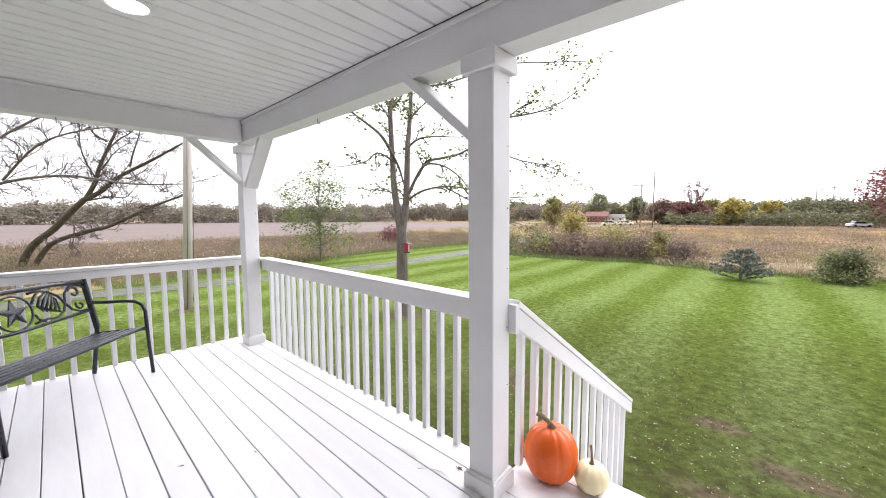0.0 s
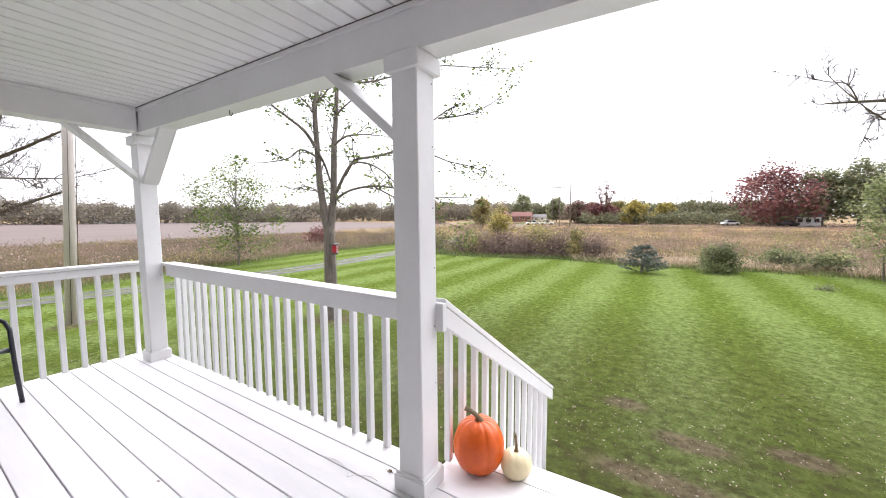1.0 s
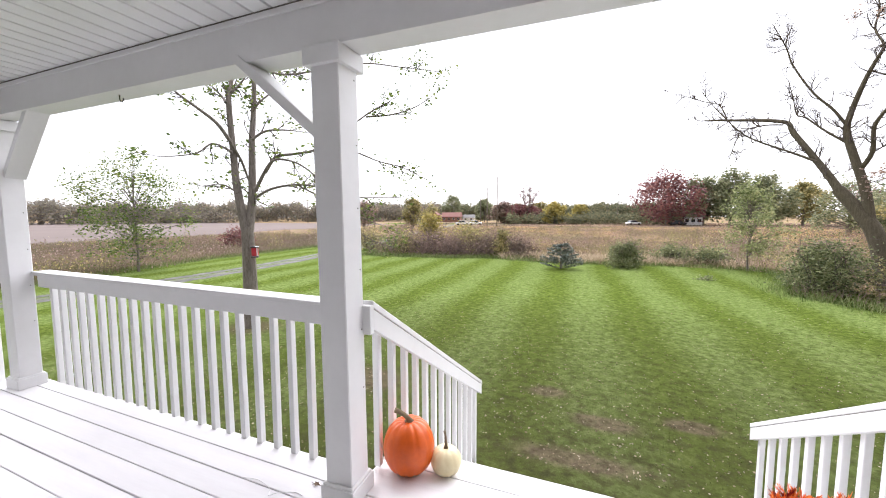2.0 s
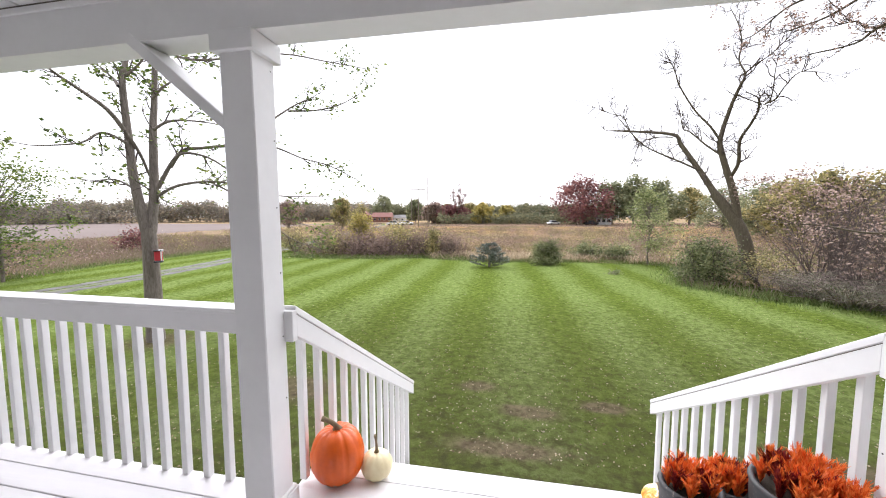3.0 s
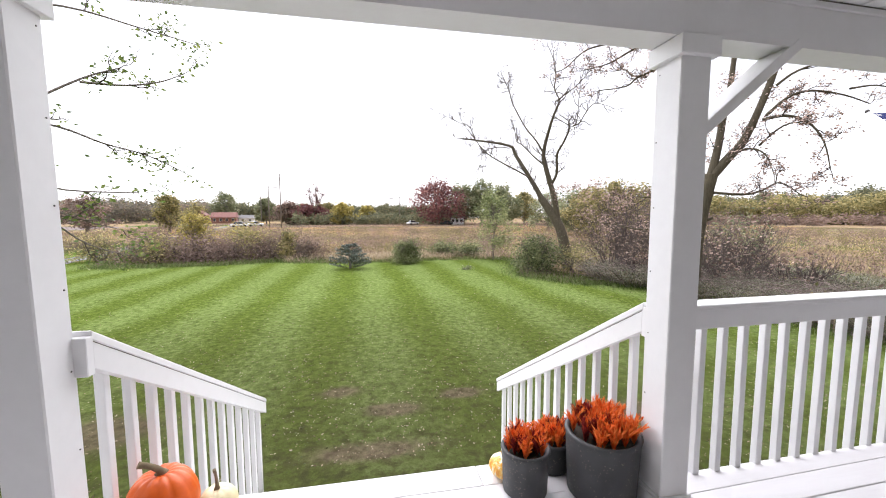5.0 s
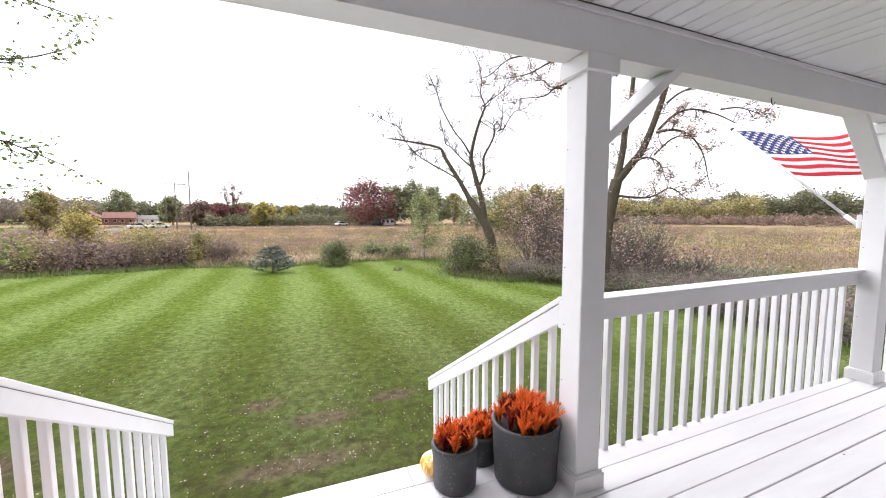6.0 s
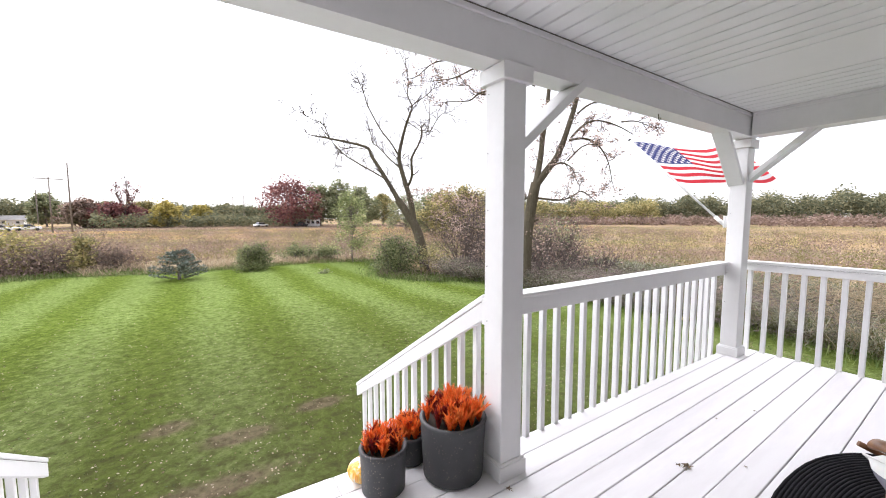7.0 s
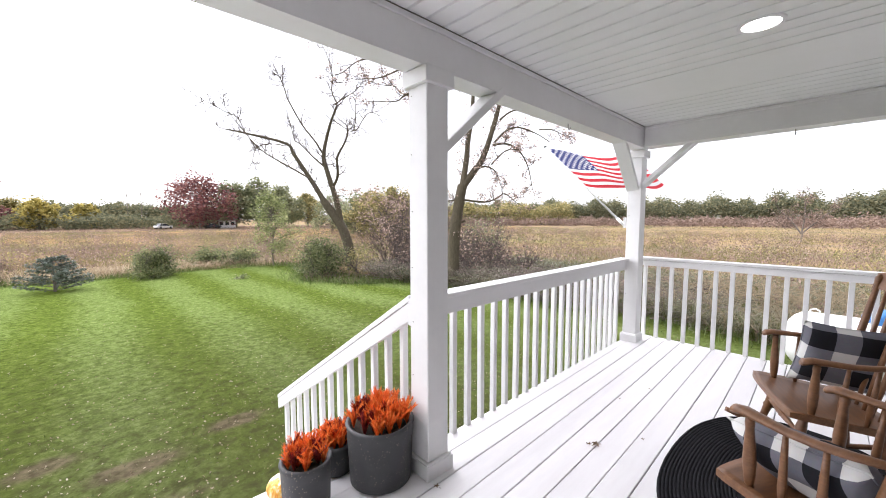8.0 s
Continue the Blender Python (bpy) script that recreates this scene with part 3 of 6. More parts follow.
ribbon("driveway", DRIVE_MID, 0.24, 0.76, GROUND + 0.012, GRAVEL, "grey gravel drive with wet tracks across the lawn", 0.07, 5)
ribbon("driveway", DRIVE_MID, -0.18, 0.16, GROUND + 0.006, THIN, "thin grass and gravel between the drive tracks", 0.05, 6)
sheet("plowed_field", [(-50, -60), (-49, 11), (-49, 22), (-60, 60), (-70, 130), (-260, 150), (-260, -80)], GROUND - 0.01, PLOWED, "bare plowed brown field beyond the drive", 0.0)


# ---- plants ----
def blades(count, where, height, width, lean, rg, kinks=2):
    """Blades of grass as narrow bent strips; where(n) gives the roots n x 3; height(n) the lengths."""
    root = where(count)
    n = len(root)
    h = height(n)
    a = rg.uniform(0, 2 * np.pi, n)
    side = np.stack([np.cos(a), np.sin(a), np.zeros(n)], 1) * (width * (0.6 + 0.8 * rg.random(n)))[:, None] / 2
    b = rg.uniform(0, 2 * np.pi, n)
    out = np.stack([np.cos(b), np.sin(b), np.zeros(n)], 1) * (h * lean * rg.random(n))[:, None]
    up = np.stack([np.zeros(n), np.zeros(n), h], 1)
    mid = root + up * 0.55 + out * 0.35
    tip = root + up * (1 - 0.25 * lean) + out
    v = np.stack([root - side, root + side, mid + side * 0.8, mid - side * 0.8, tip], 1).reshape(-1, 3)
    i = np.arange(n)[:, None] * 5
    quads = i + np.array([[0, 1, 2, 3]])
    tris = i + np.array([[3, 2, 4]])
    f = np.concatenate([np.stack([quads[:, 0], quads[:, 1], quads[:, 2]], 1), np.stack([quads[:, 0], quads[:, 2], quads[:, 3]], 1), tris])
    return v, f


class Wood:
    """Gathers tapered limbs into one mesh, and the twig ends for leaves."""

    def __init__(self, seed, least=0.003):
        self.least = least
        self.rg = random.Random(seed)
        self.v, self.f, self.tips = [], [], []

    def limb(self, pts, r0, r1, k):
        base = len(self.v)
        pts = [Vector(p) for p in pts]
        side = None
        n = len(pts)
        for i, p in enumerate(pts):
            d = (pts[min(i + 1, n - 1)] - pts[max(i - 1, 0)]).normalized()
            side = d.orthogonal().normalized() if side is None else (side - d * side.dot(d)).normalized()
            up = d.cross(side)
            r = r0 + (r1 - r0) * i / (n - 1)
            for j in range(k):
                a = 2 * math.pi * j / k
                self.v.append(p + r * (math.cos(a) * side + math.sin(a) * up))
        for i in range(n - 1):
            for j in range(k):
                a, b = base + i * k + j, base + i * k + (j + 1) % k
                self.f.append((a, b, b + k, a + k))

    def grow(self, start, way, length, r, level, bend=0.25, rise=0.1, split=(3, 6), shrink=0.62, tips_from=1):
        """A wandering limb with smaller limbs along it, down to level 0."""
        rg = self.rg
        n = 5 if level else 4
        p, d = Vector(start), Vector(way).normalized()
        pts = [p.copy()]
        for i in range(n):
            d = (d + Vector((rg.gauss(0, bend), rg.gauss(0, bend), rg.gauss(rise, bend)))).normalized()
            p = p + d * (length / n)
            pts.append(p.copy())
        self.limb(pts, r, max(r * 0.38, self.least), 6 if r > 0.06 else 4 if r > 0.015 else 3)
        self.along(pts, r, length, level, bend, rise, split, shrink, tips_from)

    def along(self, pts, r, length, level, bend=0.25, rise=0.1, split=(3, 6), shrink=0.62, tips_from=1, first=0.25, count=None):
        rg = self.rg
        if level <= tips_from:
            self.tips += [p for p in pts[1:]]
        if level == 0:
            return
        for _ in range(count or rg.randint(*split)):
            f = rg.uniform(first, 1.0)
            q = f * (len(pts) - 1)
            i = min(int(q), len(pts) - 2)
            at = Vector(pts[i]).lerp(Vector(pts[i + 1]), q - i)
            d = (Vector(pts[i + 1]) - Vector(pts[i])).normalized()
            turn = d.orthogonal().normalized()
            turn.rotate(Matrix.Rotation(rg.uniform(0, 2 * math.pi), 3, d))
            way = d * rg.uniform(0.5, 1.0) + turn * rg.uniform(0.6, 1.0)
            self.grow(at, way, length * shrink * rg.uniform(0.6, 1.1) * (1.1 - 0.4 * f), max(r * (0.40 + 0.22 * (1 - f)), self.least), level - 1, bend, rise, split, shrink, tips_from)

    def mesh(self, name, mat):
        return raw_mesh(name, [tuple(v) for v in self.v], self.f, mat, True)


def leaves(points, per, spread, size, rg, mat, name="crown", flat=0.5):
    """Small bent leaves scattered round points."""
    pts = np.repeat(np.array([tuple(p) for p in points]), per, axis=0)
    n = len(pts)
    c = pts + rg.normal(0, spread, (n, 3))
    a = rg.normal(0, 1, (n, 3))
    a[:, 2] *= flat
    a /= np.linalg.norm(a, axis=1)[:, None]
    b = np.cross(a, rg.normal(0, 1, (n, 3)))
    b /= np.linalg.norm(b, axis=1)[:, None]
    s = (size * rg.uniform(0.6, 1.3, n))[:, None]
    v = np.stack([c - a * s, c + b * s * 0.55, c + a * s, c - b * s * 0.55], 1).reshape(-1, 3)
    return raw_mesh(name, v, np.arange(n * 4).reshape(-1, 4), mat)


def limbed_tree(base, right, limbs, seed, bark, leafmat=None, per=0, leafsize=0.05, spread=0.12, level=3, length=1.6, split=(3, 5), label="", rise=0.06, bend=0.22, twig=0.014, dense=2.0, clumps=(), thin=1, bare=False):
    """A tree whose main limbs are given across and up in metres, as (r0, r1, [(u, v, w), ...]); twigs grow from them.
    right: unit vector across; u across, v up, w away."""
    R = Vector((*right, 0))
    A = Vector((-right[1], right[0], 0))
    ob = thing("tree", label, "tree", (*base, GROUND))
    wood = Wood(seed, twig * 0.28)
    trunk = Wood(seed + 1)
    for i, (r0, r1, pts) in enumerate(limbs):
        P = smooth_path([R * u + A * w + Vector((0, 0, v)) for u, v, w in pts])
        trunk.limb(P, r0, r1, 10 if r0 > 0.1 else 6)
        if i or len(limbs) == 1:
            run = sum((b - a).length for a, b in zip(P, P[1:]))
            wood.along(P, twig * 2.2, length * 1.5, level, bend, rise, split, 0.62, 1, 0.12, int(run * dense) + 2)
            wood.grow(P[-1], P[-1] - P[-3], length * 0.9, r1, level - 1, bend, rise, split)
    part("trunk", trunk.mesh("trunk", bark), None, ob)
    if leafmat and per:
        rg = np.random.default_rng(seed)
        if bare:
            wood.tips = []
        for u, v, w, n in clumps:
            q = R * u + A * w + Vector((0, 0, v))
            for _ in range(n):
                p = q + Vector((wood.rg.gauss(0, 0.22), wood.rg.gauss(0, 0.22), wood.rg.gauss(0, 0.12)))
                wood.tips.append(p)
                if _ % 6 == 0:
                    wood.limb([q, q.lerp(p, 0.5) + Vector((0, 0, 0.02)), p], 0.004, 0.003, 3)
        part("crown", leaves(wood.tips[::thin], per, spread, leafsize, rg, leafmat), None, ob, "sparse autumn leaves")
    tagged(part("branchwork", wood.mesh("branchwork", TWIG), None, ob, "bare fine twigs"), kind="stuff")
    return ob


def stroke(limbs, r0, r1, *line):
    """Adds a limb: thick and thin end, and its bends as (across, up); its depth wanders."""
    rg = random.Random(len(limbs) * 7 + 3)
    deep = 0.0 if r0 > 0.15 else rg.choice((-0.8, -0.5, -0.25, 0.25, 0.5, 0.8))
    limbs.append((r0, r1, [(u, v, deep * i / (len(line) - 1)) for i, (u, v) in enumerate(line)]))


# the twin-stemmed tree on the lawn with a red feeder
TWIN = []
stroke(TWIN, 0.175, 0.13, (0.12, -0.07), (0.13, 1.05), (0.13, 1.83), (0.12, 2.45))
stroke(TWIN, 0.1, 0.035, (0.08, 2.37), (-0.07, 3.44), (-0.12, 4.19), (-0.18, 5.45), (-0.11, 6.03), (-0.21, 7.03))
stroke(TWIN, 0.1, 0.035, (0.17, 2.37), (0.25, 3.22), (0.29, 4.54), (0.33, 5.08), (0.4, 6.32), (0.46, 7.17))
stroke(TWIN, 0.035, 0.02, (-0.15, 4.42), (0.03, 4.04), (0.15, 3.59), (0.27, 3.22))
stroke(TWIN, 0.045, 0.012, (-0.16, 4.45), (-0.38, 4.79), (-0.76, 5.08), (-0.98, 5.23), (-1.27, 5.49))
stroke(TWIN, 0.035, 0.012, (-0.2, 5.3), (-0.34, 5.56), (-0.55, 5.81))
stroke(TWIN, 0.035, 0.012, (-0.09, 5.52), (0.15, 5.74), (0.35, 6.03))
stroke(TWIN, 0.035, 0.012, (0.33, 5.13), (0.53, 5.37), (0.86, 5.62))
stroke(TWIN, 0.035, 0.01, (0.32, 4.51), (0.6, 4.68), (0.98, 4.71), (1.43, 4.67))
stroke(TWIN, 0.045, 0.01, (0.33, 3.29), (0.59, 3.79), (0.82, 4.02), (1.28, 3.94), (1.71, 3.6), (1.99, 3.14))
stroke(TWIN, 0.045, 0.012, (0.56, 3.74), (0.82, 4.12), (1.28, 4.22), (1.91, 4.43), (3, 5.3), (3.55, 5.64))
stroke(TWIN, 0.035, 0.01, (0.3, 3.11), (0.67, 3.35), (1.28, 3.47), (1.89, 3.4), (2.66, 3.19), (3.73, 3.19))
stroke(TWIN, 0.03, 0.01, (-0.13, 4.19), (-0.47, 4.33), (-0.77, 4.07), (-1.31, 3.94))
stroke(TWIN, 0.025, 0.008, (-0.1, 3.29), (-0.4, 3.46), (-0.78, 3.43))
stroke(TWIN, 0.035, 0.01, (0.38, 6.32), (0.83, 6.13), (1.42, 6.23), (2.9, 6.72), (4.09, 6.82), (5.12, 6.89))
stroke(TWIN, 0.025, 0.008, (1.91, 4.43), (2.64, 4.35), (3.25, 4.12), (3.87, 3.97), (4.48, 3.67))
stroke(TWIN, 0.025, 0.008, (3, 5.28), (3.68, 5.38), (4.27, 5.6), (4.71, 5.89))
stroke(TWIN, 0.025, 0.008, (1.28, 3.47), (2.2, 2.99), (2.98, 2.61), (3.67, 2.38))
stroke(TWIN, 0.025, 0.008, (1.66, 3.6), (2.36, 2.76), (2.98, 2.14), (3.69, 1.83))
limbed_tree((-7.95, 6.84), (0.740, 0.672), TWIN, 11, BARK, L_GREEN, 1, 0.05, 0.09, 2, 0.6, (2, 4), "tall twin-stemmed lawn tree, nearly bare with few green leaves", clumps=((4.55, 6.95, 0.3, 34), (5.1, 6.75, 0.4, 40), (4.3, 3.7, -0.4, 24), (3.6, 4.0, -0.2, 14), (3.9, 5.5, -0.1, 10), (3.8, 1.9, 0.4, 14), (3.6, 2.4, 0.2, 16), (3.8, 3.2, 0.4, 10)))

# the leaning tree at the corner of the brush
LEANING = []
stroke(LEANING, 0.3, 0.19, (0.39, -0.27), (0.27, 0.89), (-0.07, 2.13), (-0.62, 3.03), (-1.11, 3.7))
stroke(LEANING, 0.15, 0.03, (-1.05, 3.61), (-1.49, 4.35), (-2.63, 6.08), (-3.1, 6.7), (-5.28, 7.26), (-6.39, 7.51))
stroke(LEANING, 0.17, 0.05, (-0.18, 2.41), (-0.39, 3.67), (-0.91, 5.43), (-0.99, 6.17), (-0.65, 7.54), (-0.31, 8.41))
stroke(LEANING, 0.05, 0.015, (-0.31, 8.36), (-0.3, 8.73), (-0.6, 9.41), (-0.58, 10.15), (-0.8, 11.05), (-1.17, 11.91))
stroke(LEANING, 0.055, 0.014, (-0.95, 5.94), (-1.36, 6.69), (-1.95, 7.49), (-2.57, 8.7), (-2.74, 9.37), (-3, 10.06))
stroke(LEANING, 0.045, 0.012, (-0.93, 5.38), (-1.61, 5.96), (-2.35, 6.69), (-2.71, 6.92), (-2.95, 7.75), (-3.16, 8.29))
stroke(LEANING, 0.05, 0.012, (-1.79, 4.83), (-2.6, 5.31), (-3.88, 6.04), (-4.56, 6.62), (-5.54, 7.84), (-6.11, 8.68))
stroke(LEANING, 0.03, 0.01, (-2.94, 6.5), (-3.73, 6.61), (-4.45, 6.35), (-4.83, 5.12))
stroke(LEANING, 0.03, 0.01, (-5.1, 7.23), (-5.4, 7.95), (-6.03, 8.25), (-7.08, 8.86))
stroke(LEANING, 0.085, 0.03, (-0.55, 4.37), (-0.24, 4.96), (-0.2, 5.85), (0.19, 6.47), (0.44, 6.93), (0.47, 7.26))
stroke(LEANING, 0.04, 0.012, (0.47, 7.26), (0.81, 7.36), (1.07, 7.74), (1.49, 8.15), (2.09, 7.95))
stroke(LEANING, 0.03, 0.01, (0.59, 7.27), (0.71, 7.69), (0.76, 8.44), (0.85, 9.05))
stroke(LEANING, 0.04, 0.01, (-0.34, 8.61), (0.09, 8.85), (0.67, 9.09), (1.21, 9.5))
stroke(LEANING, 0.03, 0.012, (-0.51, 7.87), (-0.02, 7.54), (0.47, 7.26))
limbed_tree((9.5, 18.3), (0.723, -0.691), LEANING, 21, BARKMOSS, L_WITHER, 2, 0.055, 0.12, 3, 0.95, (2, 5), "leaning bare tree with mossy trunk at the brush edge", twig=0.020, dense=3.8, bend=0.3, bare=True, clumps=((0.1, 4.1, -0.4, 50), (0.7, 4.2, -0.3, 60), (1.2, 3.7, -0.2, 60), (1.7, 4.3, 0.0, 60), (2.2, 3.6, 0.2, 60), (1.3, 2.9, -0.3, 50), (2.9, 3.2, 0.2, 50), (-0.2, 3.6, -0.4, 30)))

# the twin trunk near the front rail with withered leaves
FORKED = []
stroke(FORKED, 0.25, 0.2, (0.07, 0.23), (0.08, 1.33), (0.14, 2.31), (0.28, 3.27), (0.42, 4.01))
stroke(FORKED, 0.13, 0.06, (0.4, 3.91), (0.56, 4.85), (0.65, 5.77), (0.78, 6.57), (0.85, 7.57), (0.95, 8.75))
stroke(FORKED, 0.15, 0.06, (0.44, 3.95), (0.88, 4.56), (1.25, 5.12), (1.7, 6.5), (1.9, 7.27), (2.11, 8.32))
stroke(FORKED, 0.05, 0.015, (1.67, 5.66), (2.16, 6.15), (2.7, 6.3), (3.41, 6.11), (3.98, 5.83))
stroke(FORKED, 0.04, 0.012, (1.85, 6.49), (2.23, 6.73), (2.86, 6.8), (3.19, 6.54))
stroke(FORKED, 0.03, 0.01, (3.38, 6.12), (3.98, 6.21), (4.64, 6.04))
stroke(FORKED, 0.05, 0.012, (1.58, 5.55), (2.09, 5.58), (2.56, 5.33), (2.91, 4.74), (3.08, 3.94))
stroke(FORKED, 0.045, 0.012, (0.44, 3.44), (1.27, 3.35), (1.69, 3.46), (2.06, 3.66), (2.49, 3.31))
stroke(FORKED, 0.04, 0.012, (0.88, 4.52), (1.27, 4.71), (1.66, 4.49), (1.87, 3.87))
stroke(FORKED, 0.035, 0.012, (1.55, 4.8), (2.01, 5.24), (2.47, 5.22))
stroke(FORKED, 0.06, 0.02, (0.33, 7.6), (-0.7, 8.25), (-1.45, 8.47), (-2.42, 8.77), (-3.51, 9.13), (-5.12, 9.64))
stroke(FORKED, 0.05, 0.015, (-0.7, 8.17), (-1.57, 8.39), (-1.97, 8.35), (-2.53, 8.1), (-2.9, 8), (-3.53, 7.95))
stroke(FORKED, 0.06, 0.015, (0.32, 7.75), (-0.67, 7.78), (-1.21, 7.54), (-1.78, 7.33), (-2.11, 7.08), (-2.93, 7.07))
stroke(FORKED, 0.04, 0.012, (-2.42, 8.74), (-3.02, 8.84), (-3.66, 8.81), (-4.33, 8.42), (-4.73, 8.38))
stroke(FORKED, 0.045, 0.012, (0.54, 2.63), (-0.34, 2.26), (-1.16, 2.23), (-1.78, 2.25), (-2.54, 2.42), (-3.27, 2.45))
stroke(FORKED, 0.03, 0.012, (-1.52, 7.39), (-1.93, 7.47), (-2.14, 7.65), (-2.5, 7.63))
stroke(FORKED, 0.04, 0.012, (0.51, 3.4), (0.05, 3.42), (-0.64, 3.25), (-1.42, 3.35), (-1.98, 3.34))
limbed_tree((10.1, 10.75), (0.723, -0.691), FORKED, 31, BARKMOSS, L_WITHER, 1, 0.042, 0.08, 3, 0.7, (2, 5), "forked tree with withered brown leaves in the brush", twig=0.016, dense=3.2, bend=0.28, thin=2, clumps=((0.5, 2.2, -0.3, 60), (0.9, 2.8, -0.3, 70), (1.4, 2.4, -0.2, 60), (1.2, 3.5, -0.3, 60), (0.8, 1.7, -0.3, 50), (2.0, 2.9, 0.0, 50), (2.3, 5.6, 0.2, 40), (2.9, 5.0, 0.2, 40), (-0.6, 2.4, -0.3, 50), (-1.2, 2.9, -0.2, 50)))

# the leaning trees beyond the drive
LOW = []
stroke(LOW, 0.18, 0.14, (-0.16, -0.15), (0.18, 0.59), (0.75, 1.32), (1.78, 2.05), (2.72, 2.91), (3.56, 3.63))
stroke(LOW, 0.12, 0.03, (3.56, 3.57), (4.1, 4.53), (4.28, 5.32), (4.97, 6.76), (5.22, 7.4), (5.46, 8.35))
stroke(LOW, 0.13, 0.03, (3.65, 3.63), (4.41, 4.08), (5.18, 4.76), (7.1, 5.74), (7.99, 6.27), (8.87, 6.77))
stroke(LOW, 0.14, 0.05, (0.38, -0.29), (1.41, 1.26), (3.36, 1.96), (4.4, 2.25), (6.34, 3.17), (8, 3.83))
stroke(LOW, 0.05, 0.02, (4.43, 5.04), (5.09, 5.46), (5.63, 5.82), (6.28, 6.1))
stroke(LOW, 0.05, 0.02, (4.79, 6.02), (5.33, 6.71), (5.85, 7.21), (6.14, 8.08))
stroke(LOW, 0.05, 0.02, (6.01, 5.29), (6.36, 6.1), (6.76, 6.93), (7.02, 7.81))
stroke(LOW, 0.04, 0.015, (3.79, 3.57), (4.95, 3.74), (5.81, 3.71), (6.42, 4.2))
stroke(LOW, 0.04, 0.015, (6.34, 3.17), (6.78, 3.29), (7.4, 3.12))
stroke(LOW, 0.04, 0.015, (2.78, 2.62), (3.15, 2.25), (3.29, 1.47), (3.43, 0.83))
stroke(LOW, 0.05, 0.02, (4.18, 4.76), (3.82, 5.6), (3.7, 6.43), (3.84, 7.4))
stroke(LOW, 0.05, 0.02, (4.95, 6.57), (4.37, 6.98), (4.15, 7.81))
stroke(LOW, 0.04, 0.015, (5.18, 4.76), (6.17, 4.7), (7.19, 5.04))
limbed_tree((-29.87, -0.13), (0.740, 0.672), LOW, 41, BARKMOSS, None, 0, 0.05, 0.1, 3, 0.9, (3, 6), "low leaning bare tree by the plowed field", twig=0.019, dense=5.0, bend=0.3)
limbed_tree((-24.6, -2.34), (0.740, 0.672), [
    (0.320, 0.240, [(0, -0.1, 0), (0.2, 1.5, 0), (0.6, 3.0, 0)]),
    (0.075, 0.02, [(0.6, 2.9, 0), (2.6, 3.9, 0), (5.0, 4.3, 0.3), (7.4, 4.0, 0.5), (9.6, 4.0, 0.6)]),
    (0.07, 0.02, [(0.6, 3.0, 0), (2.0, 5.0, 0), (4.5, 6.6, 0.3), (7.2, 7.6, 0.5), (9.4, 7.4, 0.6)]),
    (0.07, 0.02, [(0.6, 3.0, 0), (1.0, 6.0, 0.2), (2.6, 8.6, 0.3), (5.0, 9.8, 0.3)]),
    (0.05, 0.016, [(3.0, 4.1, 0), (5.0, 5.4, -0.4), (7.4, 5.9, -0.6), (9.4, 5.8, -0.6)]),
], 43, BARK, None, 0, 0.05, 0.1, 3, 1.3, (3, 6), "bare spreading tree by the plowed field", twig=0.019, dense=4.5, bend=0.26)


def round_tree(base, height, width, seed, leafmat, label, n=26, per=30, leaf=0.35, trunk_r=0.2, low=0.22, name="tree", group="", bark=BARK):
    """A far tree: trunk and limbs with a crown of many leaf clumps of uneven outline."""
    rg = random.Random(seed)
    ob = thing(name, label, "tree", (*base, GROUND), group)
    wood = Wood(seed)
    top = height * 0.6
    wood.limb([(0, 0, -0.1), (rg.uniform(-.1, .1), 0, height * 0.25), (rg.uniform(-.2, .2), rg.uniform(-.2, .2), top)], trunk_r, trunk_r * 0.3, 6)
    pts = []
    for i in range(n):
        a, f = rg.uniform(0, 2 * math.pi), rg.random()
        z = low + (1 - low) * (i + 0.5) / n
        r = width / 2 * rg.uniform(0.85, 1.12) * math.sqrt(max(0.05, 1 - ((z - low - 0.35 * (1 - low)) / (0.66 * (1 - low))) ** 2)) * rg.uniform(0.3, 1.12) * (1 + 0.16 * math.sin(2 * a + seed) + 0.1 * math.sin(5 * a))
        q = Vector((r * math.cos(a), r * math.sin(a), z * height * rg.uniform(0.86, 1.05)))
        pts.append(q)
        s = Vector((0, 0, min(top, q.z * 0.7)))
        wood.limb([s, s.lerp(q, 0.5) + Vector((0, 0, 0.1 * height * rg.uniform(-.3, .5))), q], trunk_r * 0.3, trunk_r * 0.08, 4)
    part("trunk", wood.mesh("trunk", bark), None, ob)
    part("crown", leaves(pts, per, width * 0.062, leaf, np.random.default_rng(seed), leafmat), None, ob)
    return ob


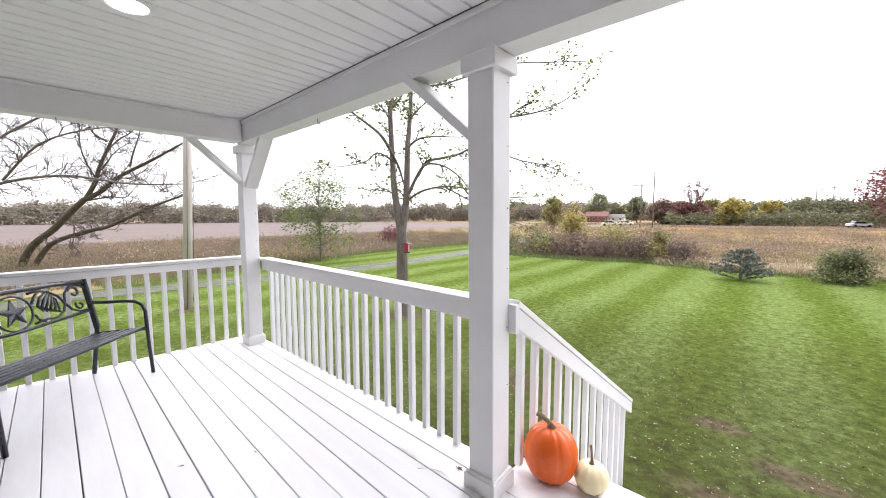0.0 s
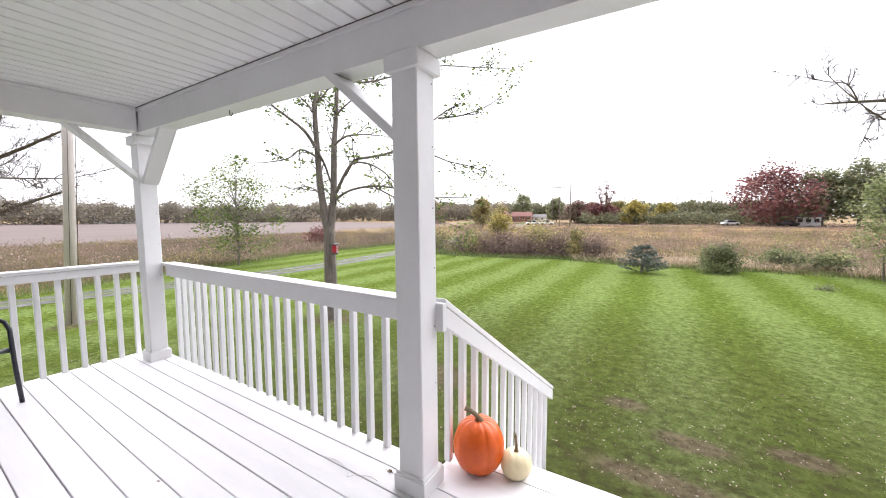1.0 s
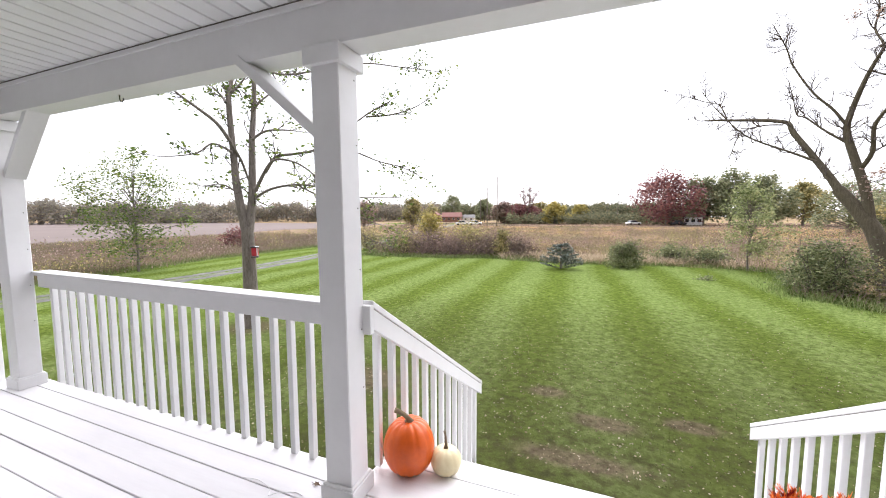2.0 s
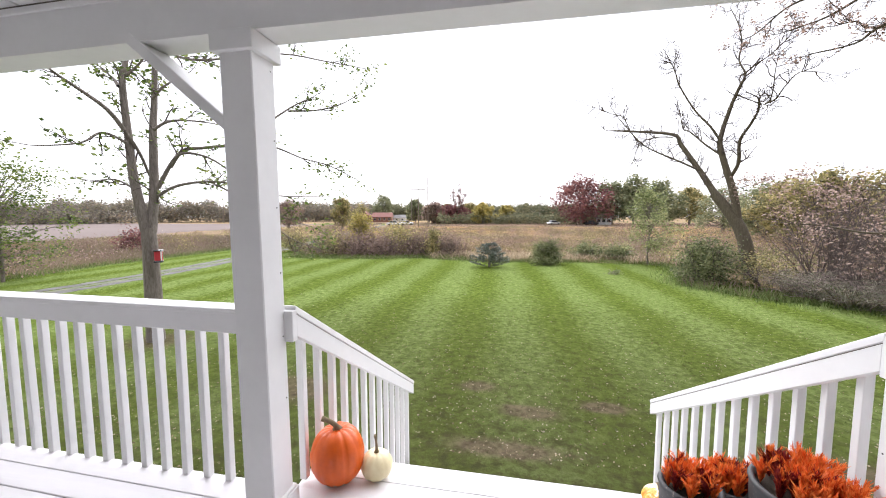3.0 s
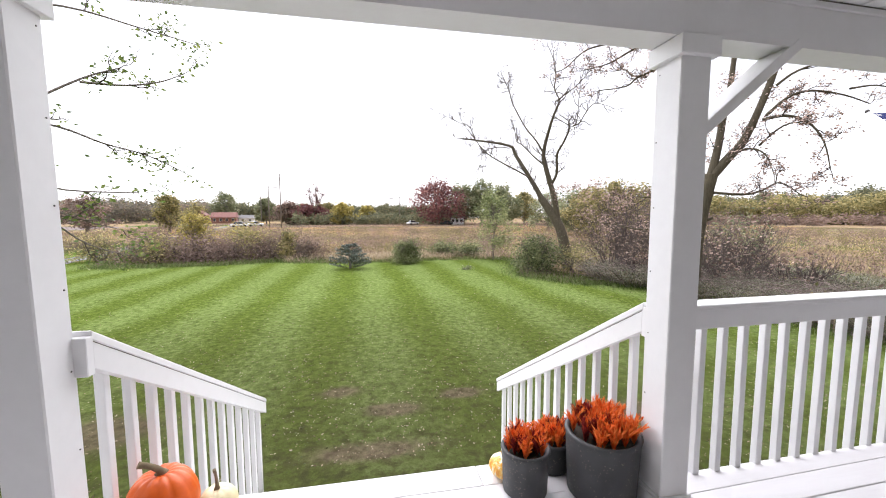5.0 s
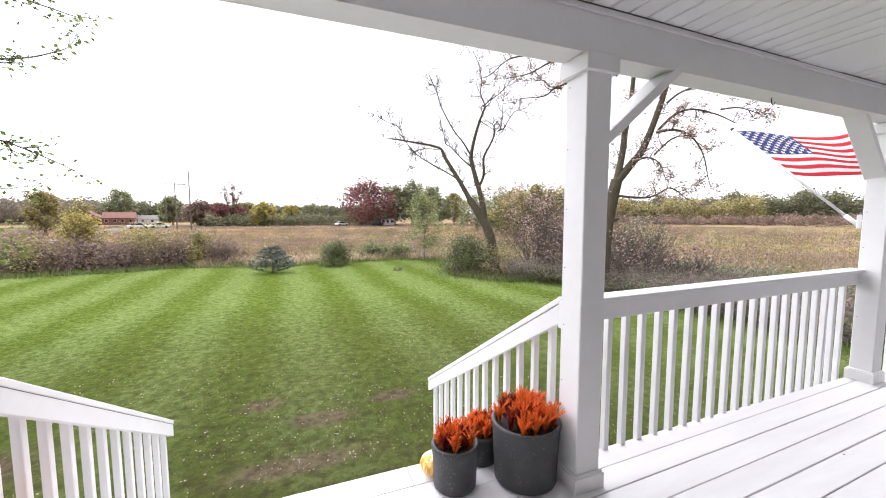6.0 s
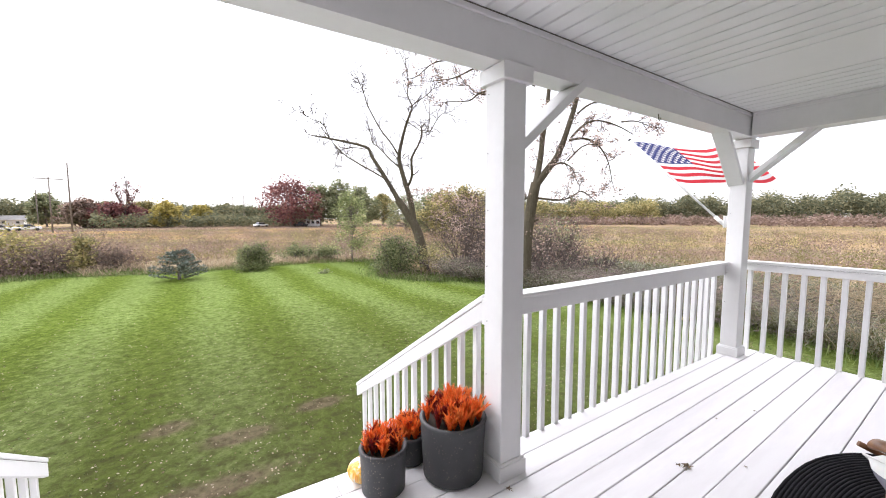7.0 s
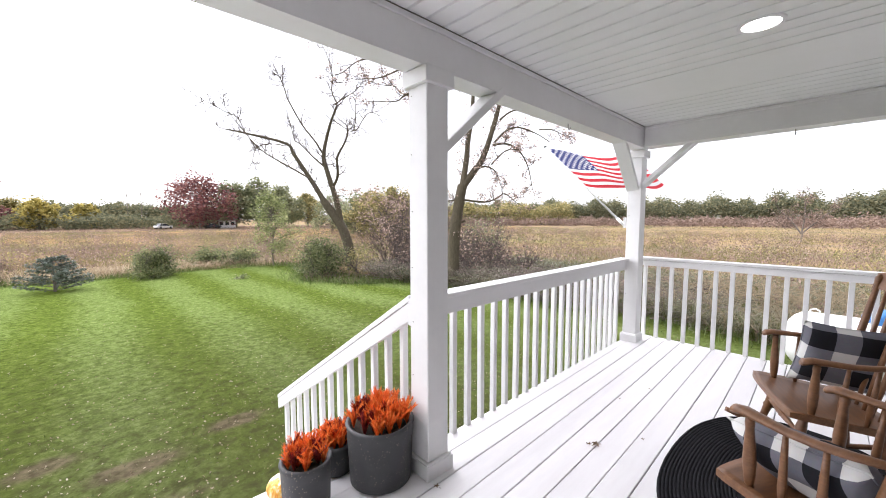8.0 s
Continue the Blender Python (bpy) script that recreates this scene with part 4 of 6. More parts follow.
def bush(base, height, width, seed, leafmat, label, n=60, per=40, leaf=0.05, name="bush", stems=14, category="bush"):
    rg = random.Random(seed)
    ob = thing(name, label, category, (*base, GROUND))
    wood = Wood(seed)
    pts = []
    for i in range(stems):
        a = rg.uniform(0, 2 * math.pi)
        wood.grow((0.1 * math.cos(a), 0.1 * math.sin(a), 0), (math.cos(a) * width / height * 0.5, math.sin(a) * width / height * 0.5, 1), height * rg.uniform(0.7, 1.0), 0.018, 2, 0.2, 0.1, (2, 4))
    for i in range(n):
        a, z, r = rg.uniform(0, 2 * math.pi), rg.uniform(0.1, 0.95), math.sqrt(rg.random())
        w = width / 2 * max(0.06, 1 - z ** 2.3) ** 0.6 * (0.82 + 0.16 * math.sin(3 * a + seed) + 0.12 * math.sin(7 * a + 2 * seed + 5 * z))
        pts.append((w * r * math.cos(a), w * r * math.sin(a), z * height * (0.9 + 0.16 * math.sin(2 * a + seed))))
    tagged(part("branchwork", wood.mesh("branchwork", TWIG), None, ob), kind="stuff")
    if per:
        part("foliage", leaves(pts, per, width * 0.09, leaf, np.random.default_rng(seed), leafmat), None, ob)
    return ob


def spruce(base, height, width, seed, label):
    rg = random.Random(seed)
    ob = thing("spruce", label, "conifer", (*base, GROUND))
    wood = Wood(seed)
    wood.limb([(0, 0, -0.05), (0, 0, height * 0.5), (0, 0, height)], 0.05, 0.008, 6)
    pts = []
    z = 0.03
    while z < 0.97:
        for k in range(7):
            a = rg.uniform(0, 2 * math.pi)
            r = width / 2 * (1 - z) ** 0.6 * rg.uniform(0.55, 1.12)
            tip = Vector((r * math.cos(a), r * math.sin(a), z * height + r * 0.28))
            root = Vector((0, 0, z * height))
            wood.limb([root, root.lerp(tip, 0.5) - Vector((0, 0, 0.03)), tip], 0.012, 0.004, 3)
            for f in (0.3, 0.45, 0.6, 0.72, 0.84, 0.93, 1.0):
                pts.append(root.lerp(tip, f))
        z += 0.095
    part("trunk", wood.mesh("trunk", BARK), None, ob)
    part("needles", leaves(pts, 11, 0.03, 0.042, np.random.default_rng(seed), L_BLUE, "needles"), None, ob)
    return ob


def polar(az, d):
    az = az * 0.991 - 0.15
    return -0.28 + d * math.sin(radians(az)), 0.27 + d * math.cos(radians(az))


spruce((-1.41, 20.1), 1.35, 2.25, 51, "small blue-green spruce standing on the lawn edge")
bush((1.66, 21.9), 1.35, 1.95, 52, L_SHRUB, "rounded green shrub on the lawn edge", 90, 60, 0.05)
bush((7.55, 16.9), 1.75, 2.7, 53, L_SHRUB, "dense dark green shrub beside the leaning tree", 120, 46, 0.055)
bush((9.3, 16.4), 1.2, 2.4, 54, L_OLIVE, "low yellowing shrub at the brush edge", 60, 22, 0.05)
round_tree((7.2, 22.4), 4.3, 2.7, 55, L_YOUNG, "young green tree with thin trunk at the field edge", 64, 56, 0.065, 0.05, 0.25)
round_tree((-21.0, 12.0), 5.6, 4.0, 56, L_GREEN, "young tree with thin green leaves beyond the drive", 90, 60, 0.065, 0.07, 0.15)
round_tree((-21.5, 50.0), 4.6, 3.2, 57, L_OLIVE, "small olive tree by the drive", 30, 60, 0.12, 0.08, 0.15)
bush((-8.4, 27.5), 1.8, 4.2, 58, L_OLIVE, "yellowing shrub in the dry brush", 80, 30, 0.10)
bush((-12.3, 29.0), 2.9, 2.6, 59, L_YELLOW, "yellow and brown shrub in the dry brush", 90, 34, 0.10)
bush((-10.5, 26.0), 1.5, 3.6, 60, L_BROWN, "brown leafless shrub in the dry brush", 80, 16, 0.08)
bush((-14.0, 26.0), 1.4, 3.6, 61, L_BROWN, "brown shrub beside the drive", 80, 20, 0.08)
bush(polar(-50.3, 38), 1.5, 3.4, 63, L_RED, "low red sumac shrub beyond the drive", 60, 40, 0.09)
bush((-5.6, 25.5), 2.0, 1.3, 62, L_OLIVE, "thin yellow sapling shrub in the dry brush", 50, 18, 0.09)
for i, (x, y, h, w, m, per) in enumerate(((11.2, 16.5, 3.2, 3.6, L_BROWN, 14), (12.6, 14.6, 2.8, 3.6, L_BROWN, 12), (13.5, 18.5, 4.4, 4.6, L_BROWN, 20), (15.5, 17, 3.6, 4.6, L_OLIVE, 16), (17.0, 20.5, 4.2, 5.0, L_OLIVE, 18), (12.0, 12.6, 2.0, 3.4, L_BROWN, 8), (14.5, 12.8, 2.2, 3.8, L_BROWN, 10), (11.6, 10.6, 1.5, 3.0, L_BROWN, 4), (13.4, 10.0, 1.6, 3.2, L_BROWN, 4), (16, 14, 3.0, 4.0, L_HAZED, 20), (10.6, 13.8, 1.5, 2.4, L_BROWN, 8))):
    bush((x, y), h, w, 70 + i, m, "tangled autumn brush with thin stems", 70, int(per * 0.65) + 1, 0.07, "brush", 44, "brush")


for i, (x, y, h, w, m, per) in enumerate(((-16.6, 26.4, 1.7, 3.4, L_OLIVE, 22), (-13.0, 25.2, 1.6, 3.4, L_OLIVE, 20), (-11.4, 25.6, 1.5, 3.6, L_MAUVE, 20), (-8.9, 25.2, 1.4, 3.4, L_MAUVE, 26), (-6.9, 26.2, 1.5, 3.6, L_MAUVE, 24), (-4.6, 26.8, 1.2, 3.4, L_MAUVE, 22), (-15.0, 29.0, 2.1, 3.6, L_MAUVE, 22), (-9.8, 29.5, 2.0, 3.8, L_YELLOW, 14), (4.6, 25.2, 0.9, 2.6, L_SHRUB, 26), (6.2, 24.6, 0.8, 2.4, L_SHRUB, 26), (9.6, 21.0, 1.5, 3.0, L_MAUVE, 20))):
    bush((x, y), h, w, 130 + i, m, "low tangled autumn brush along the lawn edge", 80, per, 0.065, "brush", 30, "brush")


# ---- grasses: uncountable, one object each ----
G = np.random.default_rng(9)


def inside(poly, x, y):
    res = np.zeros(len(x), dtype=bool)
    for (xa, ya), (xb, yb) in zip(poly, poly[1:] + poly[:1]):
        cross = (ya > y) != (yb > y)
        with np.errstate(divide="ignore", invalid="ignore"):
            res ^= cross & (x < (xb - xa) * (y - ya) / (yb - ya) + xa)
    return res


def scatter(x0, x1, y0, y1, keep):
    def where(n):
        x, y = G.uniform(x0, x1, n), G.uniform(y0, y1, n)
        k = keep(x, y)
        return np.stack([x[k], y[k], np.full(k.sum(), GROUND - 0.02)], 1)
    return where


def stuff(name, vf, mat, label, category):
    ob = new(name, raw_mesh(name, *vf, mat))
    return tagged(ob, label, category, kind="stuff")


on_lawn = lambda x, y: inside(LAWN_EDGE, x, y) & ~((np.abs(x) < 1.5) & (y < 4.2)) & (y > 1.9)
stuff("lawn_grass", blades(150000, scatter(-11, 10, 2.0, 22, lambda x, y: on_lawn(x, y) & (G.random(len(x)) < np.clip(1.25 - np.hypot(x, y) / 15, 0, 1) ** 1.5)), lambda n: G.uniform(0.02, 0.055, n), 0.008, 1.2, G), L_GRASS, "short mown grass blades", "grass")


def along_edge(n):
    """Roots scattered close to the lawn's edge."""
    P = np.array(LAWN_EDGE[1:-1])
    seg = np.diff(P, axis=0)
    ln = np.hypot(seg[:, 0], seg[:, 1])
    k = G.choice(len(seg), n, p=ln / ln.sum())
    q = P[k] + seg[k] * G.random(n)[:, None]
    nrm = np.stack([seg[k, 1], -seg[k, 0]], 1) / ln[k][:, None]
    q = q + nrm * G.normal(0.25, 0.5, n)[:, None]
    return np.stack([q[:, 0], q[:, 1], np.full(n, GROUND - 0.02)], 1)


stuff("edge_grass", blades(52000, along_edge, lambda n: G.uniform(0.06, 0.36, n), 0.015, 1.3, G), L_EDGE, "longer green grass along the lawn edge", "grass")


def off_lawn(x, y):
    d = np.full(len(x), 1e9)
    for a, b in DRIVE_MID:
        d = np.minimum(d, np.hypot(x - a, y - b))
    drive = np.interp(y, [p[1] for p in DRIVE_MID], [p[0] for p in DRIVE_MID])
    return ~inside(LAWN_EDGE, x, y) & (np.abs(x - drive) > 2.2) & (y > -30)


def clumped(x, y, s, seed):
    return np.sin(x * s + 3 * np.sin(y * s * 0.7 + seed)) * np.sin(y * s * 1.3 + 2 * np.sin(x * s * 0.6 + seed)) > -0.1


def band(x, y):
    """Distance outwards from the lawn, roughly."""
    return np.maximum.reduce([y - 23.0, x - 9.6, -20.5 - x])


stuff("dry_grass", blades(150000, scatter(-24, 70, -14, 80, lambda x, y: off_lawn(x, y) & (y > 1.1 * x) & (band(x, y) + 7 * clumped(x, y, 0.22, 4) > 15)), lambda n: G.uniform(0.08, 0.32, n), 0.022, 2.2, G), L_DRY, "tall tan dry grass of the field", "grass")
stuff("far_dry_grass", blades(70000, scatter(-48, 110, 60, 110, lambda x, y: off_lawn(x, y)), lambda n: G.uniform(0.1, 0.32, n), 0.07, 2.2, G), L_DRY, "tan dry grass further out in the field", "grass")
stuff("far_weeds", blades(40000, scatter(-60, 200, 100, 170, lambda x, y: off_lawn(x, y)), lambda n: G.uniform(0.15, 0.6, n), 0.10, 2.0, G), L_MAUVE, "mauve-brown weeds at the far end of the field", "weeds")
stuff("side_dry_grass", blades(160000, scatter(15, 150, -60, 60, lambda x, y: off_lawn(x, y) & (y < 1.2 * x) & (G.random(len(x)) < 0.3 + 18 / x)), lambda n: G.uniform(0.1, 0.42, n), 0.026, 2.2, G), L_SIDE, "olive and tan dry grass of the side field", "grass")
stuff("edge_tufts", blades(15000, scatter(-5.5, 7.5, 22.9, 27.5, lambda x, y: off_lawn(x, y) & clumped(x, y, 1.3, 2) & (G.random(len(x)) < 0.25 + 0.75 * np.clip((26 - y) / 3, 0, 1))), lambda n: G.uniform(0.12, 1.0, n) ** 1.4 * 0.85, 0.03, 2.0, G), L_PALE, "pale tan grass tufts at the lawn edge", "grass")
stuff("rough_grass", blades(200000, scatter(-48, 40, -14, 50, lambda x, y: off_lawn(x, y) & (G.random(len(x)) < np.where(band(x, y) < 12, 1.0, 0.3))), lambda n: G.uniform(0.10, 0.45, n), 0.018, 1.8, G), L_MEADOW, "rough green and brown meadow grass", "grass")
stuff("weeds", blades(210000, scatter(-49, 34, -12, 48, lambda x, y: off_lawn(x, y) & (band(x, y) < 24) & (G.random(len(x)) < np.where(clumped(x, y, 0.3, 7), 0.35, 1.0))), lambda n: G.uniform(0.2, 0.75, n), 0.013, 1.5, G), L_MAUVE, "dead mauve-brown weed stalks", "weeds")
stuff("west_weeds", blades(150000, scatter(-50, -20, -16, 44, lambda x, y: off_lawn(x, y)), lambda n: G.uniform(0.2, 0.7, n), 0.016, 1.8, G), L_WEST, "olive-brown weeds beyond the drive", "weeds")
stuff("brush_weeds", blades(100000, scatter(9.3, 17, -14, 15, lambda x, y: off_lawn(x, y)), lambda n: G.uniform(0.45, 1.3, n), 0.012, 2.2, G), L_WEED, "tangled dead weeds beside the lawn", "weeds")
stuff("brush_grass", blades(20000, scatter(9.3, 16, -14, 15, lambda x, y: off_lawn(x, y)), lambda n: G.uniform(0.4, 1.1, n), 0.012, 2.2, G), L_PALE, "bleached dry stalks beside the lawn", "grass")

stuff("brush_green", blades(75000, scatter(9.3, 18, -14, 15, lambda x, y: off_lawn(x, y)), lambda n: G.uniform(0.3, 1.1, n), 0.016, 1.9, G), L_MEADOW, "green stalks among the dead weeds", "grass")


def tangle(count, where, long, rise, radius, rg):
    """Bent dead stems thrown across one another, as thin three-sided rods."""
    root = where(count)
    n, K = len(root), 6
    a = rg.uniform(0, 2 * np.pi, n)
    way = np.stack([np.cos(a), np.sin(a), np.zeros(n)], 1)
    L, H = rg.uniform(*long, n), rg.uniform(*rise, n)
    skew = rg.normal(0, 0.3, n)
    side = np.stack([-np.sin(a), np.cos(a), np.zeros(n)], 1)
    V = np.empty((n, K, 3, 3))
    for k in range(K):
        t = k / (K - 1)
        c = root + way * (L * t)[:, None] + side * (L * skew * t * t)[:, None] + rg.normal(0, 0.03, (n, 3))
        c[:, 2] += H * (1 - (1 - t) ** 2 * 1.0) - 0.25 * H * t ** 3
        r = radius * (1 - 0.75 * t)
        for j in range(3):
            q = 2 * np.pi * j / 3
            V[:, k, j] = c + r * (math.cos(q) * side + math.sin(q) * np.array([0, 0, 1.0]))
    f = []
    for k in range(K - 1):
        for j in range(3):
            p0, p1 = k * 3 + j, k * 3 + (j + 1) % 3
            f.append((p0, p1, p1 + 3, p0 + 3))
    F = (np.arange(n)[:, None, None] * (K * 3) + np.array(f)[None]).reshape(-1, 4)
    return V.reshape(-1, 3), F


pile = lambda x, y: off_lawn(x, y) & (x - 9.4 < 3.6) & (y < 15.5)
for mat, seed, count, label in ((CANE, 21, 5200, "pile of dark cut branches along the lawn edge"), (L_WEED, 22, 3600, "pale dead canes among the cut branches")):
    rgt = np.random.default_rng(seed)
    stuff("brush_pile", tangle(count, scatter(9.2, 13.2, 2.5, 15.5, pile), (0.6, 1.7), (0.25, 1.05), 0.011, rgt), mat, label, "brush")
stuff("leaning_canes", tangle(5200, scatter(9.5, 14.5, -13, 3.5, off_lawn), (0.5, 1.5), (0.5, 1.35), 0.008, np.random.default_rng(23)), L_PALE, "bleached canes leaning in the weeds beside the lawn", "weeds")

# low scrub growing in clumps through the fields
for mat, seed, count, label in ((L_MAUVE, 1, 900, "mauve-brown scrub clumps in the dry field"), (L_OLIVE, 2, 420, "olive green scrub clumps in the dry field"), (L_BROWN, 3, 500, "rust-brown scrub clumps in the dry field"), (L_SIDE, 4, 700, "olive-tan grass clumps in the dry field")):
    rg = np.random.default_rng(seed)
    x, y = rg.uniform(-46, 75, count * 3), rg.uniform(-16, 80, count * 3)
    k = off_lawn(x, y) & (band(x, y) > 0.8)
    x, y = x[k][:count], y[k][:count]
    c = np.stack([x, y, GROUND + rg.uniform(0.15, 0.5, len(x))], 1)
    c = np.concatenate([c + rg.normal(0, 1, c.shape) * (0.55, 0.55, 0.08) for _ in range(3)])
    tagged(new("field_scrub", leaves(c, 36, 0.27, 0.06, rg, mat, "field_scrub", 2.0)), label, "scrub", kind="stuff")

# fallen leaves on the lawn
n = 11000
x, y = G.uniform(-10, 9.5, n), 2.3 + G.exponential(3.0, n)
k = on_lawn(x, y)
fl = leaves(np.stack([x[k], y[k], np.full(k.sum(), GROUND + 0.03)], 1), 1, 0.006, 0.014, G, L_FALLEN, "fallen_leaves", 0.25)
tagged(new("fallen_leaves", fl), "pale fallen leaves scattered on the lawn", "leaves", kind="stuff")

# ---- the distance ----
far = [
    # azimuth from +y to the right, distance, height, width, leaf
    (10.3, 132, 14.6, 20, L_RED), (14.3, 138, 14, 13, L_HAZED), (17.0, 140, 15, 12, L_HAZED), (20.0, 138, 13, 12, L_HAZED), (23.5, 150, 12, 11, L_OLIVE),
    (-9.4, 150, 6.4, 12, L_RED), (-7.6, 150, 5.8, 9, L_RED), (-4.1, 140, 7.4, 7.5, L_YELLOW), (-0.6, 150, 6.6, 6, L_YELLOW), (-11.5, 150, 7.6, 9, L_BROWN), (-6.3, 165, 8, 10, L_OLIVE),
    (-19.3, 226, 15, 13, L_HAZED), (-25.6, 80, 6.5, 4.5, L_OLIVE), (-14.5, 190, 11, 9, L_HAZED), (-33, 95, 6.5, 6, L_BROWN),
    (35.4, 48, 6.6, 6, L_OLIVE), (33, 52, 6.0, 6, L_OLIVE), (38.5, 50, 6.0, 6, L_OLIVE), (31, 60, 6.5, 7, L_HAZED), (27, 75, 7, 8, L_HAZED),
]
for i, (az, d, h, w, m) in enumerate(far):
    what = {"dark_red_leaves": "dark red maple", "yellow_leaves": "yellow autumn tree", "olive_leaves": "olive green tree", "brown_leaves": "brown autumn tree"}.get(m.name, "dull green tree")
    round_tree(polar(az, d), h, w, 200 + i, m, what + " across the field", 70, 80, 0.42 if d > 100 else 0.17, 0.35, 0.18)


limbed_tree(polar(88, 62), (0.03, -1.0), [
    (0.120, 0.060, [(0, -0.1, 0), (0.1, 1.0, 0)]), (0.1, 0.04, [(0, 0.9, 0), (-1.0, 2.5, 0), (-2.2, 4.0, 0)]), (0.1, 0.04, [(0, 0.9, 0), (0.2, 3.0, 0), (0.1, 5.0, 0)]), (0.1, 0.04, [(0, 0.9, 0), (1.4, 2.6, 0), (2.6, 3.8, 0)]),
], 91, BARK, L_BROWN, 1, 0.06, 0.2, 3, 1.8, (3, 6), "grey leafless thicket tree in the side field", twig=0.025)
limbed_tree(polar(-8.1, 148), (1.0, 0.1), [
    (0.180, 0.120, [(0, -0.1, 0), (0.2, 6.0, 0)]), (0.2, 0.08, [(0.1, 5.5, 0), (-1.4, 9.0, 0), (-1.8, 12.5, 0)]), (0.2, 0.08, [(0.2, 5.5, 0), (0.8, 9.0, 0), (0.6, 13.5, 0)]), (0.15, 0.08, [(0.3, 5.5, 0), (2.2, 8.5, 0), (3.0, 11.0, 0)]),
], 93, BARK, L_RED, 1, 0.22, 0.3, 2, 2.4, (3, 5), "tall reddish thin-leaved tree in the distance", twig=0.06)


def wood_line(name, az0, az1, dist, h0, h1, count, mat, label, seed):
    """Distant woods: thousands of leaf clumps standing in a belt."""
    rg = np.random.default_rng(seed)
    az = np.radians(rg.uniform(az0, az1, count))
    d = dist + rg.uniform(0, 40, count)
    hill = 0.5 + 0.5 * np.sin(az * 37 + seed) * np.sin(az * 91 + 2 * seed)
    top = h0 + (h1 - h0) * np.clip(hill + rg.normal(0, 0.15, count), 0, 1.2)
    pts = np.stack([d * np.sin(az), d * np.cos(az), GROUND + top * np.sqrt(rg.random(count))], 1)
    ob = new(name, leaves(pts, 17, dist * 0.0050, dist * 0.0027, rg, mat, name))
    return tagged(ob, label, "woods", kind="stuff")


wood_line("far_woods", -140, -52, 215, 6, 9, 5200, L_BAREWOOD, "distant autumn woods along the horizon", 1)
wood_line("far_woods", -120, -50, 205, 3, 6, 900, L_BAREWOOD, "brown distant hedgerow beyond the plowed field", 2)
wood_line("far_woods", -56, -20, 230, 6, 11, 2600, L_BAREWOOD, "distant bare brown woods", 3)
wood_line("far_woods", -40, 12, 300, 9, 12, 4200, L_WOODS, "dark distant woods along the horizon", 4)
wood_line("far_hedge", -11, 14, 135, 2.2, 4.0, 1500, L_WOODS, "grey-green distant hedge behind the field", 5)
wood_line("far_woods", 30, 62, 170, 6, 10, 3600, L_OLIVE, "distant yellow-green woods", 6)
wood_line("far_woods", 36, 130, 190, 7, 12.5, 10500, L_WOODS, "dark green distant woods behind the side field", 7)
wood_line("far_brush", 40, 125, 150, 1.5, 2.8, 2200, L_MAUVE, "brown distant brush at the field edge", 8)


# ---- things on the porch ----
ORANGE = simple("pumpkin_skin", [(0.3, (0.60, 0.082, 0.005)), (0.55, (0.72, 0.115, 0.007)), (0.75, (0.80, 0.165, 0.014))], 6.0, 0.38, relief=0.15, depth=0.003)
CREAM = simple("pale_pumpkin_skin", [(0.3, (0.72, 0.60, 0.33)), (0.7, (0.84, 0.75, 0.50))], 7.0, 0.4, relief=0.12, depth=0.002)
STEM = simple("dry_stem", [(0.3, (0.12, 0.085, 0.05)), (0.7, (0.28, 0.21, 0.12))], 25.0, 0.85, stretch=(1, 1, 0.2), relief=0.5)


def pot_build(n, l, p):
    a = noise_tex(n, l, 5, 5, 0.65)
    v = n.new("ShaderNodeTexVoronoi")
    v.inputs["Scale"].default_value = 75
    l.new(n.new("ShaderNodeTexCoord").outputs["Object"], v.inputs["Vector"])
    spot = ramp(n, [(0.0, (1, 1, 1)), (0.20, (1, 1, 1)), (0.30, (0, 0, 0))])
    l.new(v.outputs["Distance"], spot.inputs[0])
    few = noise_tex(n, l, 17, 3, 0.6)
    fr = ramp(n, [(0.48, (0, 0, 0)), (0.56, (1, 1, 1))])
    l.new(few.outputs[0], fr.inputs[0])
    base = ramp(n, [(0.3, (0.032, 0.033, 0.035)), (0.7, (0.058, 0.059, 0.062))])
    l.new(a.outputs[0], base.inputs[0])
    col = mix(n, l, maths(n, l, "MULTIPLY", maths(n, l, "MULTIPLY", spot.outputs[0], fr.outputs[0]), 0.8), base.outputs[0], (0.20, 0.17, 0.14))
    l.new(col, p.inputs["Base Color"])
    p.inputs["Roughness"].default_value = 0.6
    bump(n, l, p, few.outputs[0], 0.15, 0.003)


POT = material("dark_stone_pot", pot_build)
SOIL = simple("potting_soil", [(0.3, (0.02, 0.014, 0.01)), (0.7, (0.06, 0.045, 0.03))], 30, 0.95, relief=0.6, depth=0.01)
FERN = leafy("orange_fronds", [(0.1, (0.38, 0.04, 0.015)), (0.4, (0.78, 0.15, 0.025)), (0.85, (0.95, 0.34, 0.085))], 0.3, 0.5)
FERN_DARK = leafy("dark_red_fronds", [(0.1, (0.07, 0.008, 0.012)), (0.5, (0.17, 0.015, 0.02)), (0.85, (0.42, 0.05, 0.02))], 0.25, 0.5)


